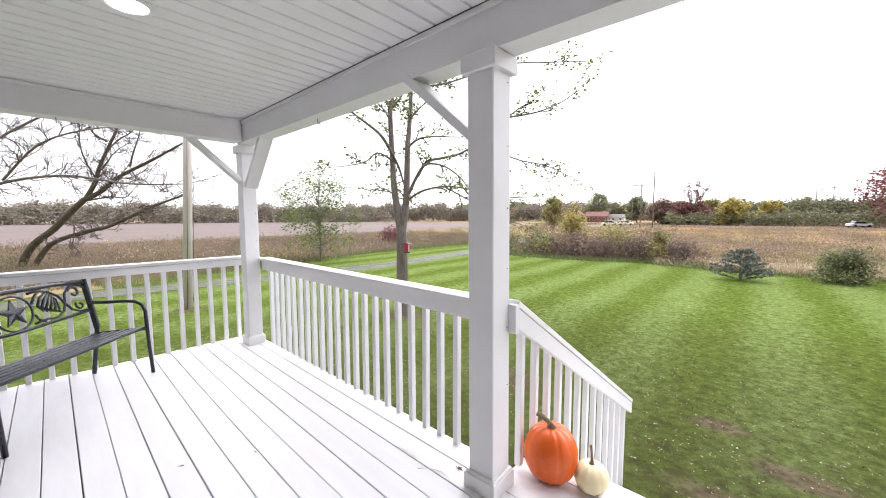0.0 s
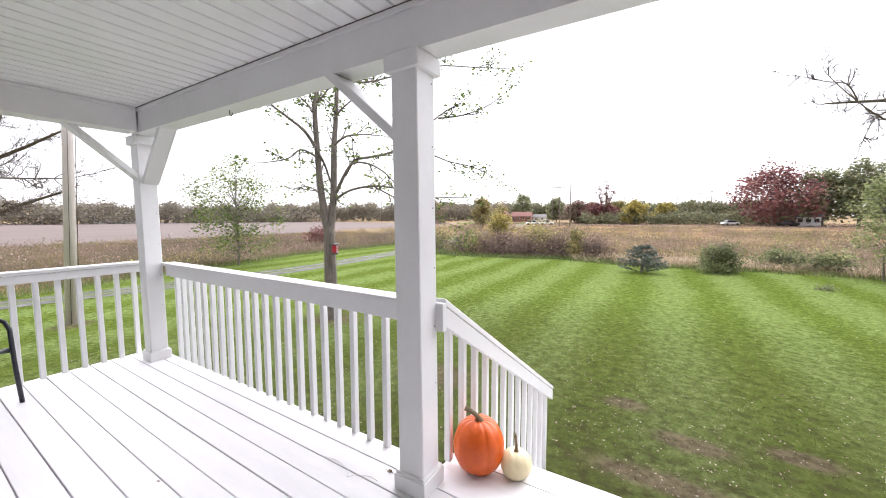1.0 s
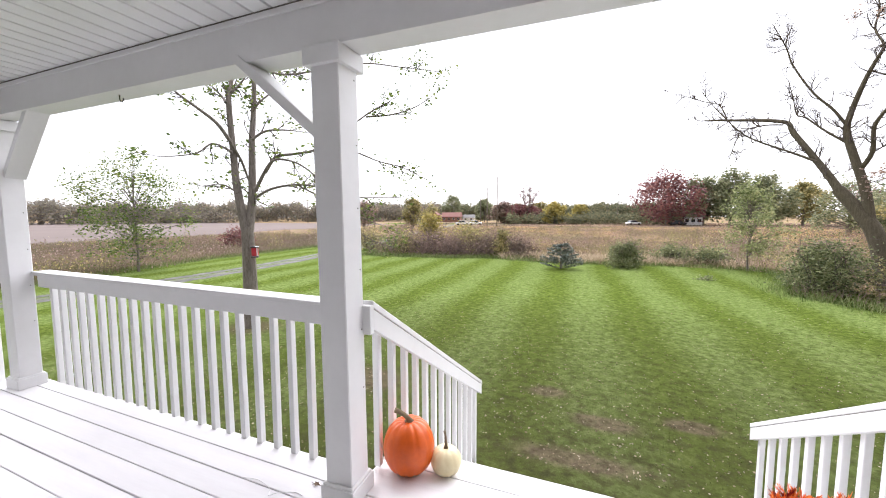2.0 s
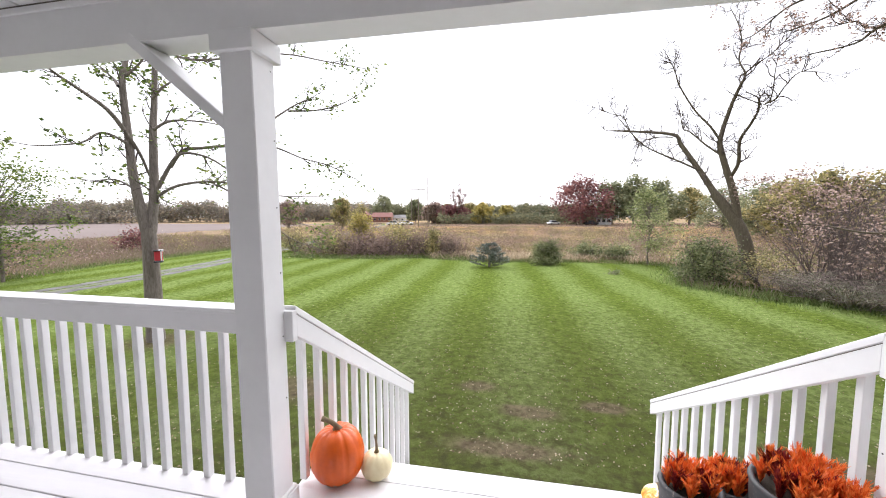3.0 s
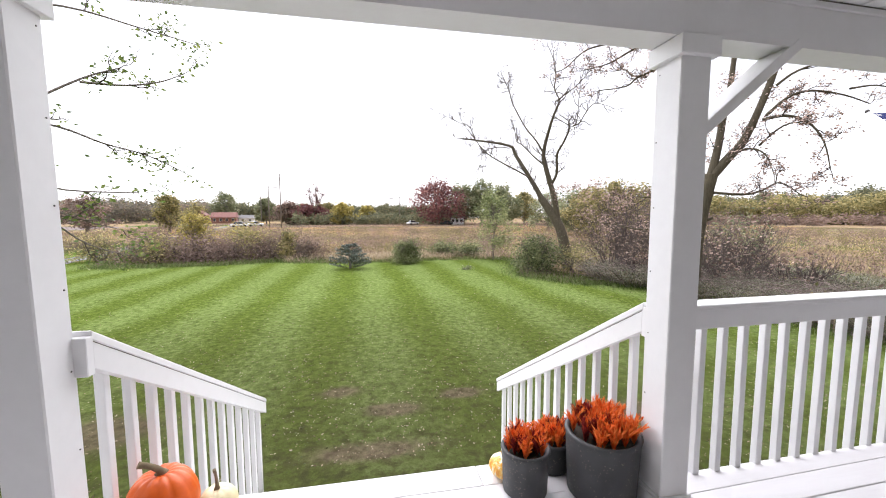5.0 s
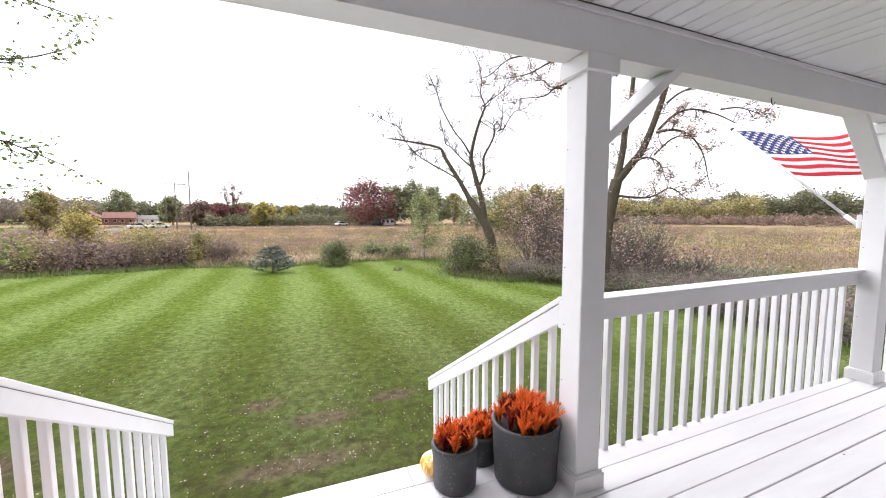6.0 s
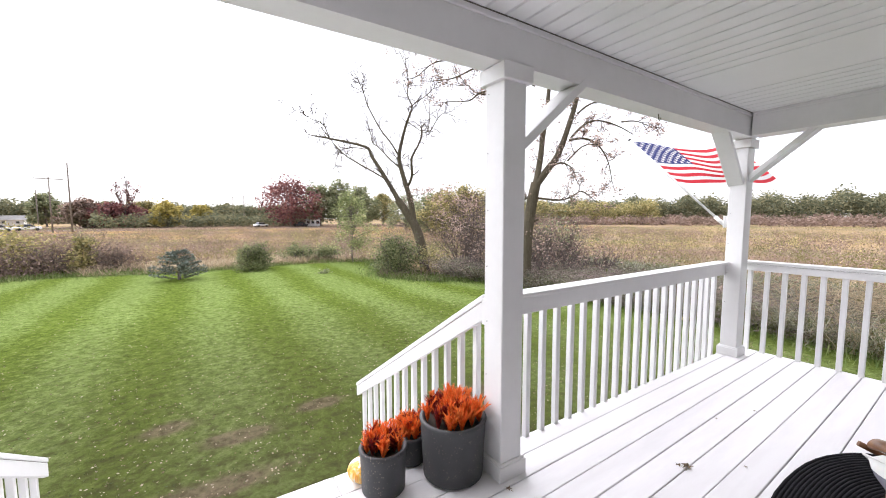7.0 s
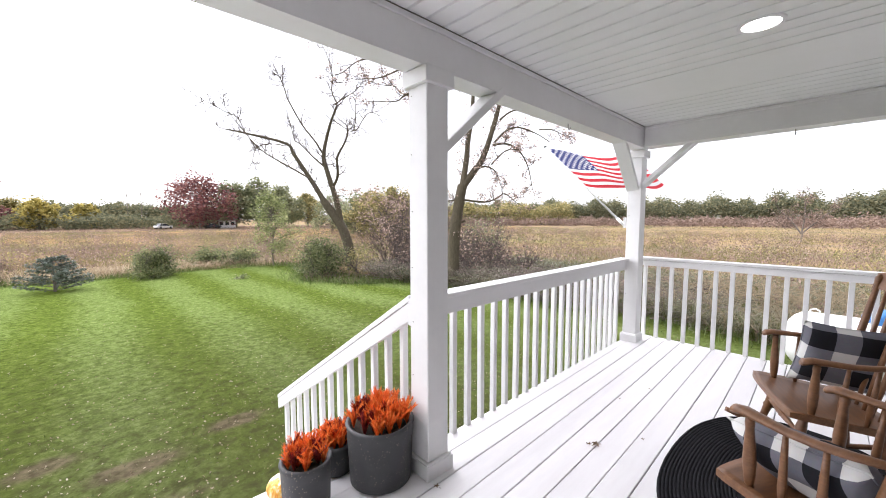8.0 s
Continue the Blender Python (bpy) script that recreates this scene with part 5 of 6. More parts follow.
def pumpkin(at, rx, h, ribs, skin, stem_h, bend, label, seed, stem_r=0.02, tilt=0):
    ob = thing("pumpkin", label, "pumpkin", Matrix.Translation(at) @ pose(0, 0, 0, tilt, 0, seed * 37), "pumpkins")
    rg = random.Random(seed)
    bm = bmesh.new()
    segs, rows = ribs * 6, 22
    rings = []
    for i in range(1, rows):
        f = math.pi * i / rows
        r0, z = math.sin(f) ** 0.82, -math.cos(f)
        ring = []
        for k in range(segs):
            a = 2 * math.pi * k / segs
            cut = abs(math.sin(a * ribs / 2 + 0.3 * math.sin(2 * a)))
            g = 1 - 0.042 * (1 - cut) ** 3 - 0.02 * math.sin(3 * a + seed)
            dip = 0.12 * math.exp(-(r0 / 0.28) ** 2)
            zz = h / 2 * (1 + (z * (1 - dip * 1.2)) * (0.97 + 0.03 * cut))
            ring.append(bm.verts.new((rx * r0 * g * math.cos(a), rx * r0 * g * math.sin(a), zz)))
        rings.append(ring)
    for a, b in zip(rings, rings[1:]):
        for k in range(segs):
            bm.faces.new((a[k], a[(k + 1) % segs], b[(k + 1) % segs], b[k])).smooth = True
    bm.faces.new(rings[0][::-1])
    bm.faces.new(rings[-1])
    lowest = min(v.co.z for v in bm.verts)
    for v in bm.verts:
        v.co.z -= lowest
    part("body", bm, skin, ob)
    top = h - lowest - 0.07 * h
    pts = [(bend * t * t * rx, 0.15 * bend * rx * math.sin(3 * t), top + stem_h * (t - 0.25 * t * t * abs(bend))) for t in (0, 0.15, 0.35, 0.6, 0.8, 1.0)]
    part("stem", tube(pts, [stem_r * 1.9, stem_r * 1.15, stem_r * 0.9, stem_r * 0.8, stem_r * 0.8, stem_r * 0.95], 7), STEM, ob, "dry grey-brown stem")
    return ob


pumpkin((-1.185, 2.035, 0.0), 0.140, 0.31, 13, ORANGE, 0.095, -0.55, "large orange pumpkin on the deck beside the post", 1, 0.016)
pumpkin((-0.985, 2.085, 0.0), 0.085, 0.155, 10, CREAM, 0.11, -0.15, "small cream-white pumpkin with a long stem", 2, 0.008)
SPECK = simple("striped_gourd_skin", [(0.44, (0.82, 0.78, 0.66)), (0.5, (0.85, 0.50, 0.08)), (0.56, (0.72, 0.24, 0.02))], 9.0, 0.4, stretch=(1, 1, 0.2), relief=0.1)
pumpkin((0.435, 2.105, 0.0), 0.078, 0.115, 10, SPECK, 0.03, 0.2, "small orange and cream gourd behind a planter", 3, 0.009)


def frond(rg, length, lean, az):
    """One plume: a bent stalk with narrow leaflets."""
    v, f = [], []
    pts = []
    for i in range(8):
        t = i / 7
        r = lean * length * t * t
        pts.append(Vector((r * math.cos(az), r * math.sin(az), length * (t - 0.25 * lean * t * t))))
    for i in range(7):
        for s in (-1, 1):
            for _ in range(3):
                q = pts[i].lerp(pts[i + 1], rg.random())
                d = (pts[i + 1] - pts[i]).normalized()
                side = Vector((-math.sin(az), math.cos(az), 0)) * s
                L = length * 0.40 * (1 - 0.45 * i / 7) * rg.uniform(0.7, 1.25)
                tip = q + (d * 1.0 + side * rg.uniform(0.08, 0.26) + Vector((rg.gauss(0, 0.14), rg.gauss(0, 0.14), rg.gauss(0, 0.1)))) * L
                w = d.cross(side).normalized() * 0.0015 + side * 0.0015
                m = q.lerp(tip, 0.5)
                b = len(v)
                v += [q - w * 0.5, m - w, m + w, tip]
                f += [(b, b + 1, b + 2), (b + 1, b + 3, b + 2)]
    return v, f


def planter(at, r_top, r_bot, h, plants, tall, label, seed):
    ob = thing("planter", label, "planter", at, "planters by the steps")
    rg = random.Random(seed)
    t = 0.022
    part("pot", lathe([(r_bot * 0.9, 0.0), (r_bot, 0.012), (r_top - 0.006, h - 0.03), (r_top, h - 0.012), (r_top - 0.004, h - 0.003), (r_top - 0.012, h), (r_top - t, h - 0.006), (r_top - t - 0.004, h * 0.86)], 48), POT, ob)
    part("soil", lathe([(0.0, h - 0.028), (r_top * 0.5, h - 0.027), (r_top - t - 0.002, h - 0.034)], 24), SOIL, ob)
    for i in range(plants):
        a = 2.4 * i + rg.uniform(-0.3, 0.3)
        rad = (r_top - 0.034) * math.sqrt((i + 0.25) / plants)
        V, F = [], []
        for k in range(22):
            az, lean = rg.uniform(0, 2 * math.pi), rg.uniform(0.02, 0.42)
            v, f = frond(rg, rg.uniform(0.05, 0.115) * tall, lean, az)
            b = len(V)
            V += [tuple(p) for p in v]
            F += [tuple(j + b for j in q) for q in f]
        part("fern", raw_mesh("fern", V, F, FERN_DARK if rg.random() < 0.2 else FERN), None, ob, at=(rad * math.cos(a), rad * math.sin(a), h - 0.034))
    return ob


planter((0.885, 1.895, 0.0), 0.185, 0.165, 0.335, 34, 1.08, "tall dark grey planter with orange feathery plants by the post", 5)
planter((0.505, 1.980, 0.0), 0.125, 0.112, 0.240, 20, 1.0, "medium dark grey planter with orange feathery plants", 6)
planter((0.735, 2.125, 0.0), 0.110, 0.098, 0.170, 16, 1.1, "small dark grey planter half hidden behind the others", 7)

# ---- the metal bench ----
IRON = simple("dark_painted_metal", [(0.3, (0.010, 0.0105, 0.016)), (0.7, (0.021, 0.022, 0.031))], 9.0, 0.30, 0.0, relief=0.1, depth=0.001)


def scroll(cx, cz, r0, r1, a0, a1, y=0.0, n=14):
    """Points of a spiral in the plane of the backrest."""
    out = []
    for i in range(n + 1):
        t = i / n
        r, a = r0 + (r1 - r0) * t, a0 + (a1 - a0) * t
        out.append((cx + r * math.cos(a), y, cz + r * math.sin(a)))
    return out


def bench(m):
    ob = thing("garden_bench", "dark metal garden bench with star and scroll backrest", "bench", m)
    W = 0.60
    for k in range(6):
        y = 0.215 - 0.082 * k
        z = 0.425 - 0.010 * k + (0.006 if k == 0 else 0)
        part("seat_slat", box(-W, y - 0.020, z - 0.020, W, y + 0.020, z + 0.004, 0.006), IRON, ob)
    for s in (-1, 1):
        x = s * (W + 0.005)
        part("arm", tube([(x, -0.235, 0.655), (x, -0.1, 0.655), (x, 0.06, 0.665), (x, 0.15, 0.66), (x, 0.205, 0.63), (x, 0.232, 0.57), (x, 0.236, 0.45), (x, 0.245, 0.25), (x, 0.265, 0.0)], 0.015, 10), IRON, ob)
        part("back_leg", bar((x, -0.283, 0.865), (x, -0.19, 0.42), 0.046, 0.024, 0.004, up=(1, 0, 0)), IRON, ob)
        part("leg", bar((x, -0.19, 0.44), (x, -0.25, 0.0), 0.034, 0.018, 0.004, up=(1, 0, 0)), IRON, ob)
        part("seat_rail", bar((x - s * 0.004, 0.24, 0.412), (x - s * 0.004, -0.20, 0.372), 0.018, 0.03, 0.003), IRON, ob)
    # backrest, drawn upright and leaned back
    lean = Matrix.Translation((0, -0.200, 0.505)) @ Matrix.Rotation(radians(13), 4, "X")
    H = 0.36

    def back(name, bm):
        return part(name, bm, IRON, ob, at=lean)

    back("top_rail", tube([(-W, 0, H - 0.015), (-0.35, 0, H + 0.005), (0, 0, H + 0.015), (0.35, 0, H + 0.005), (W, 0, H - 0.015)], 0.017, 8))
    back("lower_rail", tube([(-W, 0, 0.09), (0, 0, 0.07), (W, 0, 0.09)], 0.013, 8))
    bm = bmesh.new()
    front, rear = [], []
    for i in range(10):
        r, a = (0.105, 0.042)[i % 2], math.pi / 2 + i * math.pi / 5
        front.append(bm.verts.new((r * math.cos(a), -0.006, 0.21 + r * math.sin(a))))
        rear.append(bm.verts.new((r * math.cos(a), 0.006, 0.21 + r * math.sin(a))))
    cf, cr = bm.verts.new((0, -0.014, 0.21)), bm.verts.new((0, 0.014, 0.21))
    for i in range(10):
        j = (i + 1) % 10
        bm.faces.new((cf, front[i], front[j]))
        bm.faces.new((cr, rear[j], rear[i]))
        bm.faces.new((front[i], rear[i], rear[j], front[j]))
    back("star", bm)
    back("ring", tube(scroll(0, 0.21, 0.128, 0.128, 0, 2 * math.pi, 0, 30), 0.008, 6))
    for s in (-1, 1):
        mirror = lambda pts: [(s * x, 0, z) for x, z in pts]
        for c in (scroll(s * 0.485, 0.270, 0.055, 0.012, 2.6 if s > 0 else 0.5, -3.0 if s > 0 else 6.1), scroll(s * 0.51, 0.158, 0.042, 0.010, 2.4 if s > 0 else 0.7, 8.0 if s > 0 else -4.9),
                  mirror([(0.13, 0.335), (0.19, 0.345), (0.27, 0.325), (0.345, 0.275), (0.385, 0.20), (0.43, 0.135), (0.50, 0.105), (0.585, 0.10)]),
                  mirror([(0.12, 0.10), (0.20, 0.115), (0.29, 0.105), (0.355, 0.135), (0.385, 0.20), (0.405, 0.28), (0.46, 0.33), (0.53, 0.335), (0.585, 0.30)]),
                  mirror([(0.135, 0.25), (0.165, 0.30), (0.205, 0.335)]), mirror([(0.135, 0.17), (0.155, 0.125), (0.20, 0.095)])):
            back("scroll", tube(c, 0.0095, 6))
        for k in range(6):
            a = 0.028 * k
            back("leaf", tube(mirror([(0.265 + 0.012 * k, 0.325 - 0.013 * k), (0.205 + a * 0.9, 0.285 - 0.024 * k), (0.175 + a, 0.225 - 0.014 * k), (0.205 + a, 0.175 - 0.008 * k)]), [0.005, 0.010, 0.0125, 0.005], 6))
    return ob


bench(pose(-4.268, 0.287, 0, 0, 0, -45))

# ---- rocking chairs, cushions, rug ----
MAPLE = simple("brown_maple", [(0.25, (0.085, 0.036, 0.016)), (0.5, (0.16, 0.070, 0.029)), (0.75, (0.25, 0.118, 0.050))], 3.5, 0.42, stretch=(1, 8, 8), relief=0.12, depth=0.001, fine=5)


def turned(L, prof):
    return lathe([(r, z * L) for z, r in prof], 12)


def between(a, b):
    a, b = Vector(a), Vector(b)
    return Matrix.Translation(a) @ (b - a).to_track_quat("Z", "Y").to_matrix().to_4x4(), (b - a).length


POSTP = [(0, 0.014), (0.06, 0.016), (0.2, 0.020), (0.4, 0.022), (0.6, 0.019), (0.85, 0.014), (0.93, 0.016), (1, 0.014)]
SPIN = [(0, 0.009), (0.3, 0.014), (0.6, 0.012), (1, 0.008)]
LEG = [(0, 0.015), (0.2, 0.02), (0.35, 0.026), (0.5, 0.022), (0.55, 0.027), (0.6, 0.022), (0.85, 0.019), (1, 0.014)]


def rocking_chair(m, label):
    ob = thing("rocking_chair", label, "chair", m, "rocking chairs")

    def rod(name, a, b, prof):
        mm, L = between(a, b)
        return part(name, turned(L, prof), MAPLE, ob, at=mm)

    # scooped seat, thick with a rolled front
    bm = bmesh.new()
    nx, ny = 14, 14
    grid = {}
    for top in (0, 1):
        for i in range(nx + 1):
            for j in range(ny + 1):
                u, v = i / nx * 2 - 1, j / ny * 2 - 1
                cu, cv = u * math.sqrt(1 - 0.07 * v ** 8), v * math.sqrt(1 - 0.07 * u ** 8)
                wx = 0.29 * (1 + 0.06 * v) * cu
                wy = 0.235 * cv + 0.035 + 0.012 * (1 - u * u) * (v > 0)
                z = 0.378 + 0.014 * v
                if top:
                    z += -0.018 * (1 - u ** 4) * (1 - v ** 4) - 0.006 * max(0, v - 0.75) / 0.25
                else:
                    z -= 0.044 - 0.010 * max(abs(u), abs(v)) ** 6
                grid[top, i, j] = bm.verts.new((wx, wy, z))
    for top in (0, 1):
        for i in range(nx):
            for j in range(ny):
                bm.faces.new([grid[top, a, b] for a, b in ((i, j), (i + 1, j), (i + 1, j + 1), (i, j + 1))][::1 if top else -1]).smooth = True
    rim = [(i, 0) for i in range(nx)] + [(nx, j) for j in range(ny)] + [(i, ny) for i in range(nx, 0, -1)] + [(0, j) for j in range(ny, 0, -1)]
    for a, b in zip(rim, rim[1:] + rim[:1]):
        bm.faces.new((grid[0, a[0], a[1]], grid[0, b[0], b[1]], grid[1, b[0], b[1]], grid[1, a[0], a[1]]))
    part("seat", bm, MAPLE, ob)
    for s in (-1, 1):
        rod("leg", (s * 0.19, 0.16, 0.365), (s * 0.235, 0.215, 0.075), LEG)
        rod("leg", (s * 0.17, -0.12, 0.35), (s * 0.235, -0.20, 0.05), LEG)
        rod("side_stretcher", (s * 0.217, 0.19, 0.20), (s * 0.21, -0.16, 0.18), SPIN)
        rod("arm_post", (s * 0.256, 0.165, 0.375), (s * 0.278, 0.172, 0.65), POSTP)
        rod("arm_spindle", (s * 0.258, 0.06, 0.37), (s * 0.283, 0.055, 0.658), SPIN)
        rod("arm_spindle", (s * 0.254, -0.045, 0.365), (s * 0.281, -0.055, 0.668), SPIN)
        # arm: a flat bent board with a rounded end that turns down
        rows = []
        path = [(0.276, 0.240, 0.650, 0.014, 0.010), (0.277, 0.230, 0.656, 0.027, 0.019), (0.278, 0.195, 0.667, 0.032, 0.017), (0.281, 0.12, 0.667, 0.027, 0.015), (0.285, 0.05, 0.667, 0.024, 0.014), (0.284, -0.03, 0.674, 0.024, 0.014), (0.272, -0.105, 0.684, 0.023, 0.014), (0.250, -0.165, 0.692, 0.019, 0.013), (0.243, -0.178, 0.694, 0.012, 0.008)]
        bm = bmesh.new()
        for x, y, z, w, h in path:
            rows.append([bm.verts.new((s * x + w * math.cos(a) * (1.0 if abs(math.cos(a)) > 0.3 else 1.0), y, z + h * math.sin(a))) for a in [2 * math.pi * k / 10 for k in range(10)]])
        for a, b in zip(rows, rows[1:]):
            for k in range(10):
                bm.faces.new((a[k], a[(k + 1) % 10], b[(k + 1) % 10], b[k])).smooth = True
        bm.faces.new(rows[0][::-1])
        bm.faces.new(rows[-1])
        part("arm", bm, MAPLE, ob)
        rod("back_post", (s * 0.228, -0.135, 0.355), (s * 0.262, -0.262, 1.085), [(0, 0.016), (0.3, 0.02), (0.6, 0.018), (0.92, 0.013), (0.94, 0.017), (0.97, 0.02), (1, 0.008)])
        part("rocker", tube(smooth_path([(s * 0.236, 0.40, 0.115), (s * 0.236, 0.22, 0.055), (s * 0.236, 0.0, 0.028), (s * 0.236, -0.24, 0.04), (s * 0.236, -0.55, 0.125)], 4), 0.0155, 8), MAPLE, ob)
    rod("front_stretcher", (-0.21, 0.19, 0.25), (0.21, 0.19, 0.25), [(0, 0.009), (0.2, 0.012), (0.4, 0.018), (0.45, 0.013), (0.5, 0.02), (0.55, 0.013), (0.6, 0.018), (0.8, 0.012), (1, 0.009)])
    for k in range(5):
        x = -0.14 + 0.07 * k
        rod("back_spindle", (x, -0.145, 0.36), (x * 1.2, -0.255, 1.02), SPIN)
    crest = bmesh.new()
    rows = []
    for i in range(13):
        u = i / 12 * 2 - 1
        y = -0.25 - 0.03 * (1 - u * u)
        z0, z1 = 1.0, 1.09 + 0.035 * (1 - u * u)
        rows.append([crest.verts.new((0.285 * u, y + dy - (z - 1) * 0.2, z)) for z, dy in ((z0, -0.01), (z1, -0.008), (z1, 0.008), (z0, 0.01))])
    for a, b in zip(rows, rows[1:]):
        for k in range(4):
            crest.faces.new((a[k], a[(k + 1) % 4], b[(k + 1) % 4], b[k]))
    crest.faces.new(rows[0][::-1])
    crest.faces.new(rows[-1])
    part("crest_rail", crest, MAPLE, ob)
    return ob


RUG_TOP = 0.014
rocking_chair(pose(2.763, 0.243, RUG_TOP, 1.8, 0, 21.7), "brown maple rocking chair with a checked cushion, beside the railing")
rocking_chair(pose(1.741, 0.172, RUG_TOP, 1.8, 0, -26.2), "brown maple rocking chair with a checked cushion, on the rug")


def check_build(n, l, p):
    tc = n.new("ShaderNodeTexCoord")
    s = n.new("ShaderNodeSeparateXYZ")
    l.new(tc.outputs["Object"], s.inputs[0])
    band = []
    for o, shift in ((0, 10.27), (2, 10.17)):
        f = maths(n, l, "FRACT", maths(n, l, "MULTIPLY_ADD", s.outputs[o], 1 / 0.205, shift))
        band.append(maths(n, l, "GREATER_THAN", f, 0.5))
    total = maths(n, l, "MULTIPLY", maths(n, l, "ADD", band[0], band[1]), 0.5)
    col = ramp(n, [(0.0, (0.64, 0.635, 0.62)), (0.5, (0.155, 0.155, 0.18)), (1.0, (0.018, 0.018, 0.022))])
    l.new(total, col.inputs[0])
    w = noise_tex(n, l, 60, 3, 0.7)
    out = mix(n, l, 0.18, col.outputs[0], w.outputs[1], "SOFT_LIGHT")
    l.new(out, p.inputs["Base Color"])
    p.inputs["Roughness"].default_value = 0.92
    p.inputs["Specular IOR Level"].default_value = 0.1
    bump(n, l, p, w.outputs[0], 0.25, 0.002)


CHECK = material("buffalo_check_cloth", check_build)


def cushion(m, label, seed, wide, high, thick=0.07):
    bm = bmesh.new()
    N = 18
    rg = random.Random(seed)
    grid = {}
    for side in (-1, 1):
        for i in range(N + 1):
            for j in range(N + 1):
                u, v = i / N * 2 - 1, j / N * 2 - 1
                pinch = 1 - 0.07 * (1 - abs(u) ** 2) * abs(v) ** 3
                pinch2 = 1 - 0.07 * (1 - abs(v) ** 2) * abs(u) ** 3
                puff = thick * ((1 - u ** 4) * (1 - v ** 4)) ** 0.55
                crease = 0.006 * math.sin(5 * u + seed) * math.sin(4 * v + 2) * (1 - u * u) * (1 - v * v)
                key = (0 if i in (0, N) or j in (0, N) else side, i, j)
                if key not in grid:
                    grid[key] = bm.verts.new((wide * u * pinch2, side * puff + crease if key[0] else 0, high * v * pinch))
    get = lambda side, i, j: grid[(0 if i in (0, N) or j in (0, N) else side, i, j)]
    for side in (-1, 1):
        for i in range(N):
            for j in range(N):
                bm.faces.new([get(side, a, b) for a, b in ((i, j), (i + 1, j), (i + 1, j + 1), (i, j + 1))]).smooth = True
    ob = thing("cushion", label, "cushion", m, "checked cushions")
    part("cover", bm, CHECK, ob)
    edge = [(-1, -1), (1, -1), (1, 1), (-1, 1), (-1, -1)]
    for (ua, va), (ub, vb) in zip(edge, edge[1:]):
        pts = []
        for i in range(9):
            u, v = ua + (ub - ua) * i / 8, va + (vb - va) * i / 8
            pts.append((wide * u * (1 - 0.07 * (1 - v * v) * abs(u) ** 3), 0, high * v * (1 - 0.07 * (1 - u * u) * abs(v) ** 3)))
        part("seam", tube(pts, 0.0035, 6), CHECK, ob)
    return ob


cushion(pose(2.763, 0.243, RUG_TOP, 1.8, 0, 21.7) @ pose(0.113, -0.065, 0.602, 14.6, 3.2, -92), "black and white checked cushion propped upright on the chair", 1, 0.19, 0.20)
cushion(pose(1.762, 0.153, RUG_TOP, 1.8, 0, -26.2) @ pose(-0.01, 0.036, 0.439, 46, -10, -95.6) @ pose(0.0, -0.05, 0.135, 0, 180, 0), "black and white checked cushion slumped on the chair", 2, 0.225, 0.16, 0.085)

BRAID = simple("black_braided_cord", [(0.3, (0.006, 0.006, 0.008)), (0.7, (0.016, 0.0155, 0.018))], 40, 0.9, relief=0.5, depth=0.003, spec=0.15)
rug = thing("braided_rug", "black oval braided rug under the chairs", "rug", (2.341, 0.343, 0.0))
for k in range(32):
    f = (k + 0.7) / 32
    rx, ry = 0.86 * f + 0.12 * (1 - f), 0.53 * f
    pts = []
    for i in range(49):
        a = 2 * math.pi * i / 48
        pts.append((rx * abs(math.cos(a)) ** 0.85 * math.copysign(1, math.cos(a)), ry * abs(math.sin(a)) ** 0.85 * math.copysign(1, math.sin(a)), 0.003 + 0.001 * math.sin(20 * a + k)))
    part("braid", tube(pts, [0.0085 + 0.002 * abs(math.cos(i * 2.1)) for i in range(49)], 6), BRAID, rug)
bm = lathe([(0.0, 0.002), (1.0, 0.002), (1.0, 0.006), (0.0, 0.006)], 48)
bmesh.ops.scale(bm, vec=(0.86, 0.53, 1), verts=bm.verts)
part("backing", bm, BRAID, rug)

# ---- flag on the corner post ----
FLAGMATS = [leafy("flag_red", [(0.0, (0.55, 0.02, 0.035)), (1.0, (0.62, 0.03, 0.045))], 0.35), leafy("flag_white", [(0.0, (0.74, 0.73, 0.74)), (1.0, (0.80, 0.79, 0.80))], 0.35), leafy("flag_blue", [(0.0, (0.035, 0.045, 0.17)), (1.0, (0.05, 0.06, 0.21))], 0.35)]
POLEW = simple("white_pole_paint", [(0.3, (0.72, 0.72, 0.72)), (0.7, (0.82, 0.82, 0.82))], 10, 0.35, relief=0.03)
flag = thing("flag", "striped and starred flag on a white pole at the post", "flag", (4.31, 1.998, 1.37))
tip = Vector((-0.02, 1.02, 1.005))
part("pole", tube([(0, 0, 0), tip], 0.0125, 10), POLEW, flag)
part("finial", lathe([(0, -0.012), (0.012, -0.01), (0.019, 0.003), (0.014, 0.018), (0, 0.024)], 12), HOOK, flag, "dark finial", at=tip)
bm = box(-0.03, -0.045, -0.06, 0.03, -0.032, 0.06, 0.003)
tube([(0, -0.04, -0.035), tip.normalized() * 0.07], 0.019, 10, bm)
part("bracket", bm, POLEW, flag)
HOIST, FLY = 0.76, 1.26
down = -tip.normalized()


def cloth(u, v):
    """u along the fly, v down the hoist, both 0 to 1."""
    w = 0.06 * u ** 0.6 * math.sin(8.5 * u - 2.6 * v + 0.2) + 0.028 * u * math.sin(15 * u + 4 * v)
    along = Vector((0.78, -0.615, -0.075 + 0.06 * v * u)) * (FLY * u * (1 - 0.16 * v))
    return tip * 0.985 + down * (HOIST * v) + along + Vector((0.45, 0.55, 0.62)) * w + Vector((0, 0, -0.07 * u * (1 - v) - 0.04 * math.sin(5 * u) * u))


NU, NV = 40, 26
bm = bmesh.new()
vs = [[bm.verts.new(cloth(i / NU, j / NV)) for j in range(NV + 1)] for i in range(NU + 1)]
